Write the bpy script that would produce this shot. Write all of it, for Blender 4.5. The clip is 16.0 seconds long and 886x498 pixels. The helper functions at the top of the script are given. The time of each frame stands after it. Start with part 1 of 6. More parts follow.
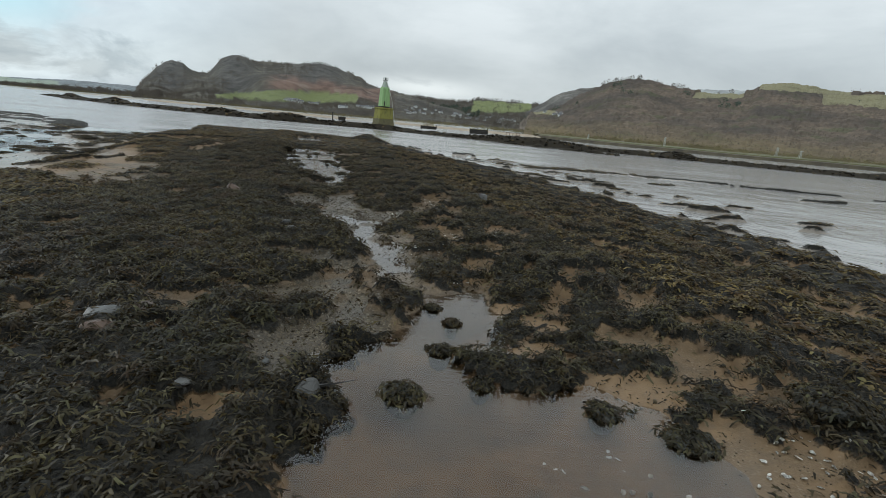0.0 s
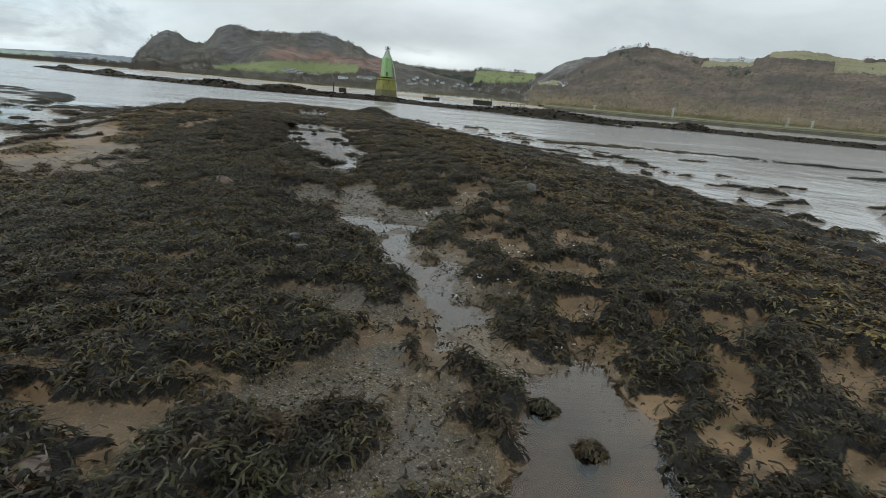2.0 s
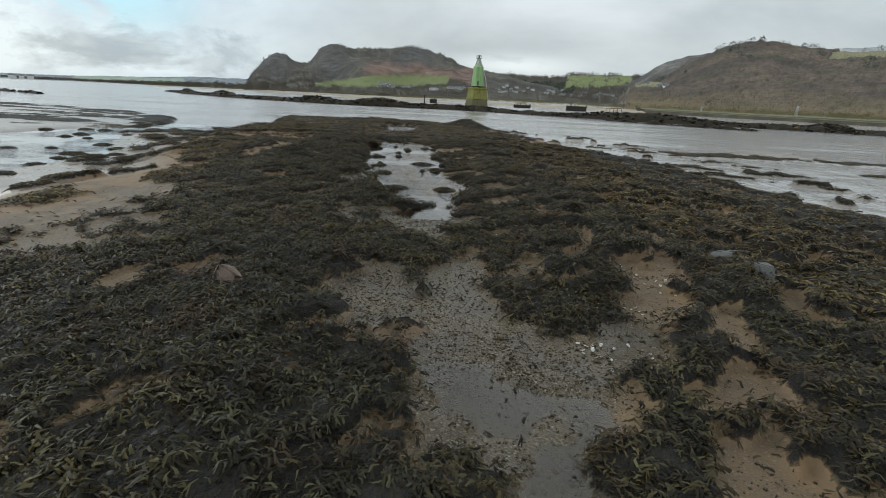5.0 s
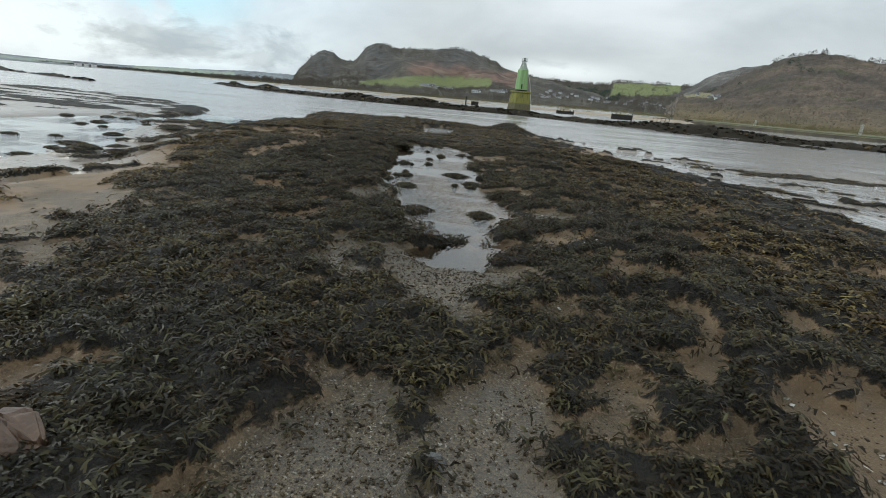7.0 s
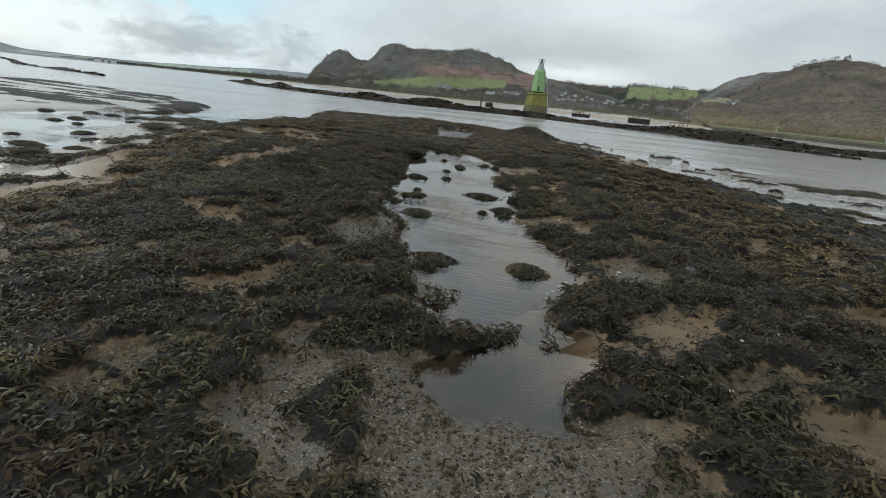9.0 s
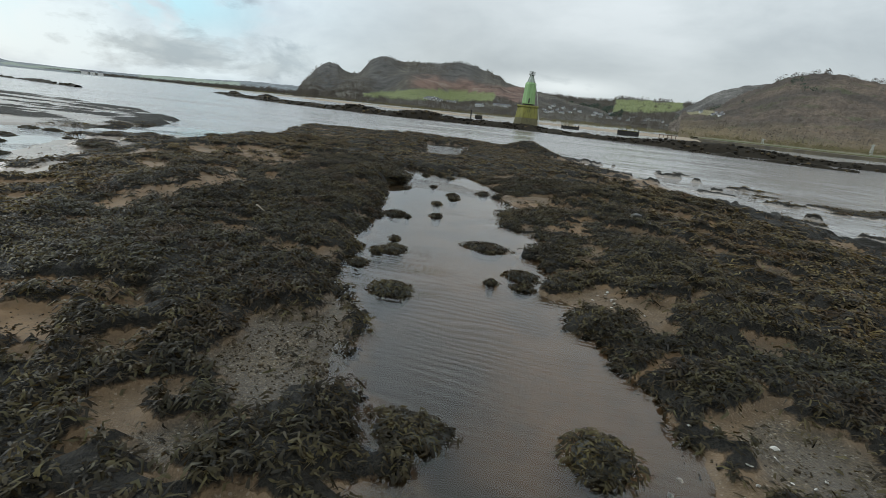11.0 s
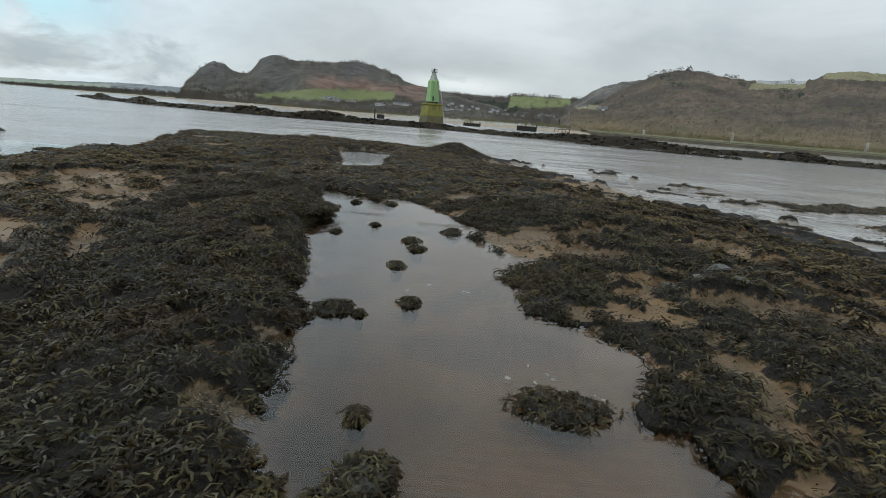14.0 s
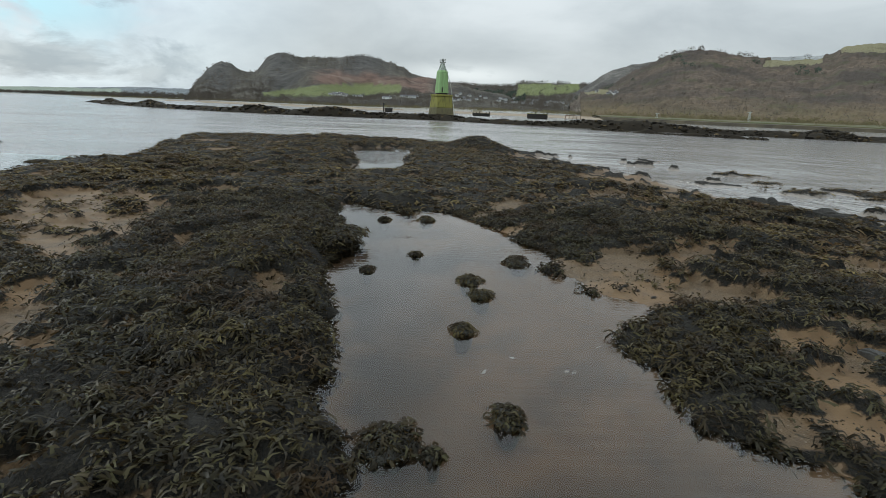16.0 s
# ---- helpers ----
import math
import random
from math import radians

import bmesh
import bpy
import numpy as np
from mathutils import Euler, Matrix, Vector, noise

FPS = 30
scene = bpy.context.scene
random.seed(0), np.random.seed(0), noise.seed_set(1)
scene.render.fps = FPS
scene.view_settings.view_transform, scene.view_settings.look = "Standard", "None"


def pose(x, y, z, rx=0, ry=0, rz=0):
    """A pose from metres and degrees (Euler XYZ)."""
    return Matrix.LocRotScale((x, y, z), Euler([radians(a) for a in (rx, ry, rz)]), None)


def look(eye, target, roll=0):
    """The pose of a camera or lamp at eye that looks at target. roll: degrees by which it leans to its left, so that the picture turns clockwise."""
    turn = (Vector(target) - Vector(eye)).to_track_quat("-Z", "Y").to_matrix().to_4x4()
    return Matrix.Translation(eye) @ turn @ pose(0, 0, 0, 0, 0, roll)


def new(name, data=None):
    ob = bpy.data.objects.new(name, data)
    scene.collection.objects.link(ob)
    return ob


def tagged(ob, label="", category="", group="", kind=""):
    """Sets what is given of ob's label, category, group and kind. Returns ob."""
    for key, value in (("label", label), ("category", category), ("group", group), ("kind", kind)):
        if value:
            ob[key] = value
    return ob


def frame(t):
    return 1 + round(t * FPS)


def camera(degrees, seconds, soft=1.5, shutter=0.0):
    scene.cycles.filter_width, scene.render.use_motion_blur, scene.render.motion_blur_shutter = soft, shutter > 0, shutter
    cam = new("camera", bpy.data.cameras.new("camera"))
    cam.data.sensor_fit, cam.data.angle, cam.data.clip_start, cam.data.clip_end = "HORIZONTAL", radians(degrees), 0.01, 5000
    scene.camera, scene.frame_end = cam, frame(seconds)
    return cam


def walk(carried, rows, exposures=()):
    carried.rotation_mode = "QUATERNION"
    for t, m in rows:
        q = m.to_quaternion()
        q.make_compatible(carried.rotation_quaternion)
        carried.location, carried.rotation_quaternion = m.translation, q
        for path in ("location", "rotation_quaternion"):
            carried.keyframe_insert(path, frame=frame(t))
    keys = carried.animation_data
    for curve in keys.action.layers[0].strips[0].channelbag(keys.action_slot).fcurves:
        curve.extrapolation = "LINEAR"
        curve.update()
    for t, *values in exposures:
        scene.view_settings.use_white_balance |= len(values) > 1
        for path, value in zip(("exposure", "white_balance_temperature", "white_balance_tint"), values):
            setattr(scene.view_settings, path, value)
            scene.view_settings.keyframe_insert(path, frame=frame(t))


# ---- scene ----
cam = camera(85.3, 16.0, soft=0.62)
PATH = [
    (0, (-0.077, 0.089, 1.551), (-0.023, 2.027, 1.057), 5.3),
    (0.5, (-0.332, 0.62, 1.547), (-0.305, 2.551, 1.026), 5.2),
    (1, (-0.462, 1.025, 1.566), (-0.458, 2.946, 1.013), 5.4),
    (1.5, (-0.564, 1.372, 1.522), (-0.605, 3.289, 0.953), 5.1),
    (2, (-0.677, 1.862, 1.533), (-0.623, 3.769, 0.932), 5.1),
    (2.5, (-0.762, 2.373, 1.53), (-0.707, 4.267, 0.889), 4.0),
    (3, (-0.918, 2.923, 1.532), (-0.945, 4.818, 0.893), 3.5),
    (3.5, (-1.003, 3.502, 1.565), (-1.148, 5.399, 0.949), 2.9),
    (4, (-1.125, 4.017, 1.599), (-1.339, 5.919, 1.019), 2.7),
    (6.5, (-1.574, 6.777, 1.52), (-1.983, 8.634, 0.899), 4.2),
    (7, (-1.698, 7.233, 1.506), (-2.137, 9.091, 0.911), 5.1),
    (7.5, (-1.81, 7.788, 1.472), (-2.266, 9.645, 0.886), 5.8),
    (8, (-2.006, 8.324, 1.459), (-2.439, 10.187, 0.874), 6.5),
    (8.5, (-2.234, 8.86, 1.444), (-2.665, 10.723, 0.861), 6.7),
    (9, (-2.442, 9.408, 1.452), (-2.923, 11.256, 0.856), 6.0),
    (11.5, (-3.263, 12.189, 1.444), (-3.681, 14.071, 0.913), 5.8),
    (12, (-3.47, 12.689, 1.403), (-3.803, 14.591, 0.88), 6.2),
    (12.5, (-3.696, 13.252, 1.398), (-4.015, 15.153, 0.866), 5.8),
    (13, (-3.969, 13.748, 1.396), (-4.239, 15.654, 0.852), 5.5),
    (13.5, (-4.236, 14.24, 1.397), (-4.49, 16.15, 0.861), 4.7),
    (14, (-4.432, 14.722, 1.394), (-4.518, 16.652, 0.876), 4.6),
    (14.5, (-4.558, 15.114, 1.388), (-4.448, 17.041, 0.863), 5.5),
    (15, (-4.763, 15.492, 1.363), (-4.613, 17.412, 0.824), 5.5),
    (15.5, (-4.906, 15.809, 1.399), (-4.862, 17.725, 0.826), 4.5),
    (16, (-5.013, 16.189, 1.414), (-5.147, 18.106, 0.86), 2.3),
]
walk(cam, [(t, look(eye, target, roll)) for t, eye, target, roll in PATH], [(0.0, 0.03, 6350, 5.0), (1.0, 0.1, 6350, 5.0), (2.5, 0.16, 6350, 5.0), (4.0, 0.02, 6350, 5.0), (5.5, 0.12, 6350, 5.0), (6.5, 0.2, 6350, 5.0), (7.5, 0.08, 6350, 5.0), (9.0, 0.06, 6350, 5.0), (12.0, -0.02, 6350, 5.0), (14.0, 0.0, 6350, 5.0), (15.5, 0.08, 6350, 5.0), (16.0, 0.03, 6350, 5.0)])

# ---- sky and sun ----
world = bpy.data.worlds.new("overcast_sky")
scene.world = world
world.use_nodes = True
wn, wl = world.node_tree.nodes, world.node_tree.links
wn.clear()


def wnode(kind, **settings):
    n = wn.new(kind)
    for key, value in settings.items():
        n.inputs[key].default_value = value
    return n


def wmath(op, a, b=0.0):
    n = wn.new("ShaderNodeMath")
    n.operation = op
    for i, v in enumerate((a, b)):
        if isinstance(v, (int, float)):
            n.inputs[i].default_value = v
        else:
            wl.new(v, n.inputs[i])
    return n.outputs[0]


SUN_ELEVATION, SUN_AZIMUTH = radians(24), radians(-75)
sky = wn.new("ShaderNodeTexSky")
sky.sky_type, sky.sun_disc = "NISHITA", False
sky.sun_elevation, sky.sun_rotation = SUN_ELEVATION, SUN_AZIMUTH
sky.dust_density = 2.0
place = wn.new("ShaderNodeTexCoord")
split = wn.new("ShaderNodeSeparateXYZ")
wl.new(place.outputs["Generated"], split.inputs[0])
bearing, height = wmath("ARCTAN2", split.outputs[0], split.outputs[1]), split.outputs[2]


def wramp(fac, *stops):
    r = wn.new("ShaderNodeValToRGB")
    wl.new(fac, r.inputs[0])
    e = r.color_ramp.elements
    while len(e) < len(stops):
        e.new(0.5)
    for el, (pos, col) in zip(e, stops):
        el.position, el.color = pos, (*col, 1) if isinstance(col, tuple) else (col, col, col, 1)
    return r.outputs[0]


def wmix(fac, low, high):
    m = wn.new("ShaderNodeMix")
    m.data_type = "RGBA"
    for socket, v in ((m.inputs[0], fac), (m.inputs[6], low), (m.inputs[7], high)):
        if isinstance(v, tuple):
            socket.default_value = (*v, 1)
        else:
            wl.new(v, socket)
    return m.outputs[2]


def cloud_noise(scale, flatten, detail=6.0, rough=0.55, shift=0.0):
    m = wn.new("ShaderNodeMapping")
    wl.new(place.outputs["Generated"], m.inputs[0])
    m.inputs["Scale"].default_value, m.inputs["Location"].default_value = (1, 1, flatten), (shift, shift * 0.7, 0)
    n = wnode("ShaderNodeTexNoise", Scale=scale, Detail=detail, Roughness=rough, Distortion=0.25)
    wl.new(m.outputs[0], n.inputs["Vector"])
    return n.outputs["Fac"]


def bank_of_cloud(az, el, wide, tall):
    """1 in the middle of a stretch of sky, fading out round it; degrees."""
    u = wmath("DIVIDE", wmath("SUBTRACT", bearing, radians(az)), radians(wide))
    v = wmath("DIVIDE", wmath("SUBTRACT", height, math.sin(radians(el))), radians(tall))
    return wmath("EXPONENT", wmath("MULTIPLY", wmath("ADD", wmath("MULTIPLY", u, u), wmath("MULTIPLY", v, v)), -1.0))


# grey overcast, broken at two scales
veil = wmath("ADD", wmath("MULTIPLY", cloud_noise(3.2, 2.6), 0.65), wmath("MULTIPLY", cloud_noise(1.1, 2.0, 2.0, 0.5, 3.0), 0.35))
deck = wramp(veil, (0.36, (0.52, 0.555, 0.59)), (0.5, (0.65, 0.685, 0.715)), (0.64, (0.78, 0.81, 0.84)))
# the deck thins towards the west, where the sun stands: bright haze with holes of pale blue
west = wramp(wmath("MULTIPLY", bearing, -1.0), (radians(17), 0.0), (radians(38), 1.0))
haze = wramp(cloud_noise(4.5, 2.2, 5.0, 0.55, 7.0), (0.40, (0.60, 0.69, 0.79)), (0.60, (0.84, 0.94, 1.02)))
hole = wmath("MULTIPLY", wmath("ADD", bank_of_cloud(-45, 7.5, 9, 2.6), bank_of_cloud(-70, 12, 18, 6)), wramp(cloud_noise(5.0, 2.0, 5.0, 0.55, 1.5), (0.44, 0.0), (0.54, 0.9)))
deck = wmix(west, deck, wmix(hole, haze, (0.56, 0.92, 1.06)))
# blue-grey cumulus in front of it, and a bright gap low over the valley
heap = wmath("ADD", cloud_noise(6.0, 2.4, 7.0, 0.6, 4.2), wmath("MULTIPLY", bank_of_cloud(-41, 3.2, 10, 2.4), 0.36))
heap = wmath("MULTIPLY", wramp(heap, (0.60, 0.0), (0.72, 0.95)), wramp(wmath("MULTIPLY", bearing, -1.0), (radians(24), 0.0), (radians(33), 1.0)))
deck = wmix(heap, deck, wramp(cloud_noise(9.0, 2.6, 6.0, 0.55, 2.2), (0.38, (0.40, 0.48, 0.56)), (0.62, (0.62, 0.69, 0.75))))
deck = wmix(wmath("MULTIPLY", bank_of_cloud(-2.0, 3.9, 6.5, 1.0), wramp(cloud_noise(9.0, 3.0, 5.0), (0.34, 0.2), (0.5, 1.0))), deck, (0.97, 1.0, 1.02))
# an overcast sky brightens towards the zenith
climb = wmath("MINIMUM", wmath("MAXIMUM", wmath("MULTIPLY", wmath("SUBTRACT", split.outputs[2], 0.11), 2.3), 0.0), 1.0)
zenith = wmath("MULTIPLY_ADD", climb, 0.7)
zenith.node.inputs[2].default_value = 0.92
clouds = wn.new("ShaderNodeBackground")
wl.new(zenith, clouds.inputs[1])
wl.new(deck, clouds.inputs[0])
clear_sky = wnode("ShaderNodeBackground", Strength=0.1)
wl.new(sky.outputs[0], clear_sky.inputs[0])
cover = wnode("ShaderNodeMixShader", Fac=0.9)
wl.new(clear_sky.outputs[0], cover.inputs[1])
wl.new(clouds.outputs[0], cover.inputs[2])
wl.new(cover.outputs[0], wn.new("ShaderNodeOutputWorld").inputs[0])

sun_data = bpy.data.lights.new("sun", "SUN")
sun_data.energy, sun_data.angle, sun_data.color = 0.8, radians(25), (1.0, 0.98, 0.94)
sun = new("sun", sun_data)
sun.matrix_world = look((0, 0, 60), (60 * math.cos(SUN_ELEVATION) * -math.sin(SUN_AZIMUTH), -60 * math.cos(SUN_ELEVATION) * math.cos(SUN_AZIMUTH), 60 - 60 * math.sin(SUN_ELEVATION)))

# ---- materials ----
class Mat:
    """A node material with a few short ways to wire it."""

    def __init__(self, name, rough=0.6, metal=0.0, spec=0.5):
        self.m = bpy.data.materials.new(name)
        self.m.use_nodes = True
        self.n, self.l = self.m.node_tree.nodes, self.m.node_tree.links
        self.b = self.n["Principled BSDF"]
        self.b.inputs["Roughness"].default_value = rough
        self.b.inputs["Metallic"].default_value = metal
        self.b.inputs["Specular IOR Level"].default_value = spec
        self.geo = self.n.new("ShaderNodeNewGeometry")

    def put(self, v, socket):
        if isinstance(v, (int, float)):
            socket.default_value = v
        elif isinstance(v, tuple):
            socket.default_value = (*v, 1) if len(v) == 3 and socket.type == "RGBA" else v
        else:
            self.l.new(v, socket)

    def noise(self, scale, detail=3.0, rough=0.55, vec=None, distort=0.0):
        t = self.n.new("ShaderNodeTexNoise")
        self.l.new(vec or self.geo.outputs["Position"], t.inputs["Vector"])
        for k, v in (("Scale", scale), ("Detail", detail), ("Roughness", rough), ("Distortion", distort)):
            t.inputs[k].default_value = v
        return t.outputs["Fac"]

    def cells(self, scale, feature="F1", out="Distance", vec=None):
        t = self.n.new("ShaderNodeTexVoronoi")
        t.feature = feature
        self.l.new(vec or self.geo.outputs["Position"], t.inputs["Vector"])
        t.inputs["Scale"].default_value = scale
        return t.outputs[out]

    def ramp(self, fac, *stops):
        r = self.n.new("ShaderNodeValToRGB")
        self.l.new(fac, r.inputs[0])
        e = r.color_ramp.elements
        while len(e) < len(stops):
            e.new(0.5)
        for el, (pos, col) in zip(e, stops):
            el.position = pos
            el.color = (*col, 1) if isinstance(col, tuple) else (col, col, col, 1)
        return r.outputs[0]

    def mix(self, fac, a, b, blend="MIX"):
        m = self.n.new("ShaderNodeMix")
        m.data_type, m.blend_type = "RGBA", blend
        self.put(fac, m.inputs[0]), self.put(a, m.inputs[6]), self.put(b, m.inputs[7])
        return m.outputs[2]

    def math(self, op, a, b=0.0):
        m = self.n.new("ShaderNodeMath")
        m.operation = op
        self.put(a, m.inputs[0]), self.put(b, m.inputs[1])
        return m.outputs[0]

    def attr(self, name):
        a = self.n.new("ShaderNodeAttribute")
        a.attribute_name = name
        return a.outputs["Fac"]

    def scaled(self, x, y, z):
        m = self.n.new("ShaderNodeMapping")
        self.l.new(self.geo.outputs["Position"], m.inputs[0])
        m.inputs["Scale"].default_value = (x, y, z)
        return m.outputs[0]

    def color(self, v):
        self.put(v, self.b.inputs["Base Color"])
        return self

    def rough(self, v):
        self.put(v, self.b.inputs["Roughness"])
        return self

    def bump(self, height, strength=0.5, distance=0.01, on=None):
        t = self.n.new("ShaderNodeBump")
        t.inputs["Strength"].default_value, t.inputs["Distance"].default_value = strength, distance
        self.l.new(height, t.inputs["Height"])
        self.l.new(t.outputs[0], (on or self.b).inputs["Normal"])
        return self


def ground_material():
    k = Mat("wet_foreshore", spec=0.35)
    sand = k.mix(k.noise(1.1, 4), (0.12, 0.074, 0.036), (0.20, 0.125, 0.062))
    sand = k.mix(k.ramp(k.noise(9, 4), (0.45, 0.0), (0.75, 0.5)), sand, (0.07, 0.05, 0.032))
    grit = k.cells(110, out="Color")
    grit_v = k.n.new("ShaderNodeSeparateColor")
    k.l.new(grit, grit_v.inputs[0])
    gravel = k.ramp(grit_v.outputs[0], (0.0, (0.027, 0.019, 0.011)), (0.35, (0.056, 0.041, 0.023)), (0.7, (0.092, 0.067, 0.037)), (0.95, (0.15, 0.115, 0.068)), (1.0, (0.27, 0.25, 0.21)))
    gravel = k.mix(k.ramp(k.noise(2.2, 3), (0.4, 0.0), (0.65, 0.6)), gravel, (0.07, 0.06, 0.048))
    mud = k.mix(k.noise(0.7, 5), (0.16, 0.135, 0.11), (0.25, 0.215, 0.178))
    # weed mat, near black: shade in the gaps between fronds is put in
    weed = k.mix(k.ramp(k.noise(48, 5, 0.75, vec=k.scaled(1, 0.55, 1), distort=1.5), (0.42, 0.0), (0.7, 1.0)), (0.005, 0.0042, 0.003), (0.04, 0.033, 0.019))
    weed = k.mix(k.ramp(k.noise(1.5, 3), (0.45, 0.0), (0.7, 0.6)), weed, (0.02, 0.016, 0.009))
    col = k.mix(k.attr("gravel"), sand, gravel)
    col = k.mix(k.attr("mud"), col, mud)
    col = k.mix(k.attr("silt"), col, k.mix(k.noise(7, 4), (0.018, 0.017, 0.016), (0.045, 0.04, 0.034)))
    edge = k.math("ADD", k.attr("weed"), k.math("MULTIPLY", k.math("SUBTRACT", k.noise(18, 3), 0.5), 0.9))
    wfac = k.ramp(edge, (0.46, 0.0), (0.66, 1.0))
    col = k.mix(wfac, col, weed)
    land = k.mix(k.noise(0.006, 5), (0.09, 0.10, 0.035), (0.16, 0.125, 0.065))
    land = k.mix(k.noise(0.05, 3), land, (0.11, 0.09, 0.05))
    col = k.mix(k.attr("land"), col, land)
    k.color(col)
    wet = k.math("SUBTRACT", k.math("ADD", 0.62, k.math("MULTIPLY", k.noise(3, 3), 0.25)), k.math("MULTIPLY", k.attr("wet"), 0.52))
    k.rough(k.math("MAXIMUM", wet, k.math("MULTIPLY", wfac, 0.8)))
    h = k.math("ADD", k.math("MULTIPLY", k.math("MULTIPLY", k.cells(110), k.attr("gravel")), 0.9), k.math("MULTIPLY", k.noise(60, 3), 0.5))
    h = k.math("ADD", h, k.math("MULTIPLY", k.math("MULTIPLY", k.noise(34, 5, 0.7), wfac), 14.0))
    h = k.math("MULTIPLY", h, k.math("SUBTRACT", 1.0, k.math("MULTIPLY", k.math("MULTIPLY", k.attr("wet"), 0.75), k.math("SUBTRACT", 1.0, wfac))))
    return k.bump(h, 0.7, 0.012).m


def weed_material(name, dark, mid, olive, rust, spec=0.18, through_light=0.32):
    """Wet wrack: fronds of many tones, greener or rustier from patch to patch; glints and the shade in hollows between
    the plants are put into the colour.
    """
    k = Mat(name, spec=spec)
    r = k.geo.outputs["Random Per Island"]
    # the palest fronds stand in for wet glints
    c = k.ramp(r, (0.0, dark), (0.45, tuple(v * 0.5 for v in mid)), (0.8, mid), (0.92, olive), (1.0, tuple(v * 1.7 for v in olive)))
    green = k.ramp(r, (0.0, dark), (0.5, tuple(v * 0.55 for v in olive)), (1.0, olive))
    c = k.mix(k.ramp(k.noise(0.9, 4, 0.6), (0.44, 0.0), (0.60, 0.9)), c, green)
    gold = k.ramp(r, (0.0, dark), (0.5, tuple(v * g for v, g in zip(mid, (0.9, 0.92, 0.8)))), (1.0, tuple(v * g for v, g in zip(olive, (2.0, 1.75, 1.4)))))
    c = k.mix(k.ramp(k.noise(0.6, 4, 0.6, distort=0.5), (0.45, 0.0), (0.60, 0.9)), c, gold)
    c = k.mix(k.ramp(k.noise(1.7, 3, 0.6), (0.54, 0.0), (0.68, 0.75)), c, rust)
    # noise darkens fronds in place of shade in the hollows between plants
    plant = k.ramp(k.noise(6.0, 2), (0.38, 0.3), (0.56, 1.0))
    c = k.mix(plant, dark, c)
    k.color(c)
    k.rough(k.math("ADD", 0.3, k.math("MULTIPLY", k.noise(40, 2), 0.3)))
    # light shines brown through the thin fronds
    glow, mixer = k.n.new("ShaderNodeBsdfTranslucent"), k.n.new("ShaderNodeMixShader")
    k.l.new(k.mix(0.5, c, (0.16, 0.095, 0.03)), glow.inputs[0])
    mixer.inputs[0].default_value = through_light
    k.l.new(k.b.outputs[0], mixer.inputs[1])
    k.l.new(glow.outputs[0], mixer.inputs[2])
    k.l.new(mixer.outputs[0], k.n["Material Output"].inputs[0])
    return k.bump(k.noise(160, 2), 0.25, 0.003).m


def river_material():
    k = Mat("river_water", 0.14)
    k.b.inputs["IOR"].default_value = 1.333
    k.color(k.mix(k.noise(0.02, 3), (0.245, 0.229, 0.214), (0.295, 0.278, 0.262)))
    chop = k.noise(0.9, 4, 0.6, k.scaled(0.75, 0.5, 1), 0.6)
    fine = k.noise(4.5, 3, 0.6, k.scaled(0.8, 1.5, 1))
    calm = k.ramp(k.noise(0.03, 2, vec=k.scaled(0.5, 2.0, 1)), (0.4, 0.45), (0.62, 1.0))
    at = k.n.new("ShaderNodeSeparateXYZ")
    k.l.new(k.geo.outputs["Position"], at.inputs[0])
    calm = k.math("MULTIPLY", calm, k.ramp(k.math("DIVIDE", k.math("ADD", at.outputs[0], 60.0), 100.0), (0.25, 2.7), (0.62, 0.2)))
    swell = k.noise(0.13, 3, 0.5, k.scaled(0.6, 1.2, 1), 0.6)
    h = k.math("MULTIPLY", k.math("ADD", k.math("ADD", chop, k.math("MULTIPLY", swell, 2.4)), k.math("MULTIPLY", fine, 0.07)), calm)
    return k.bump(h, 1.0, 0.34).m


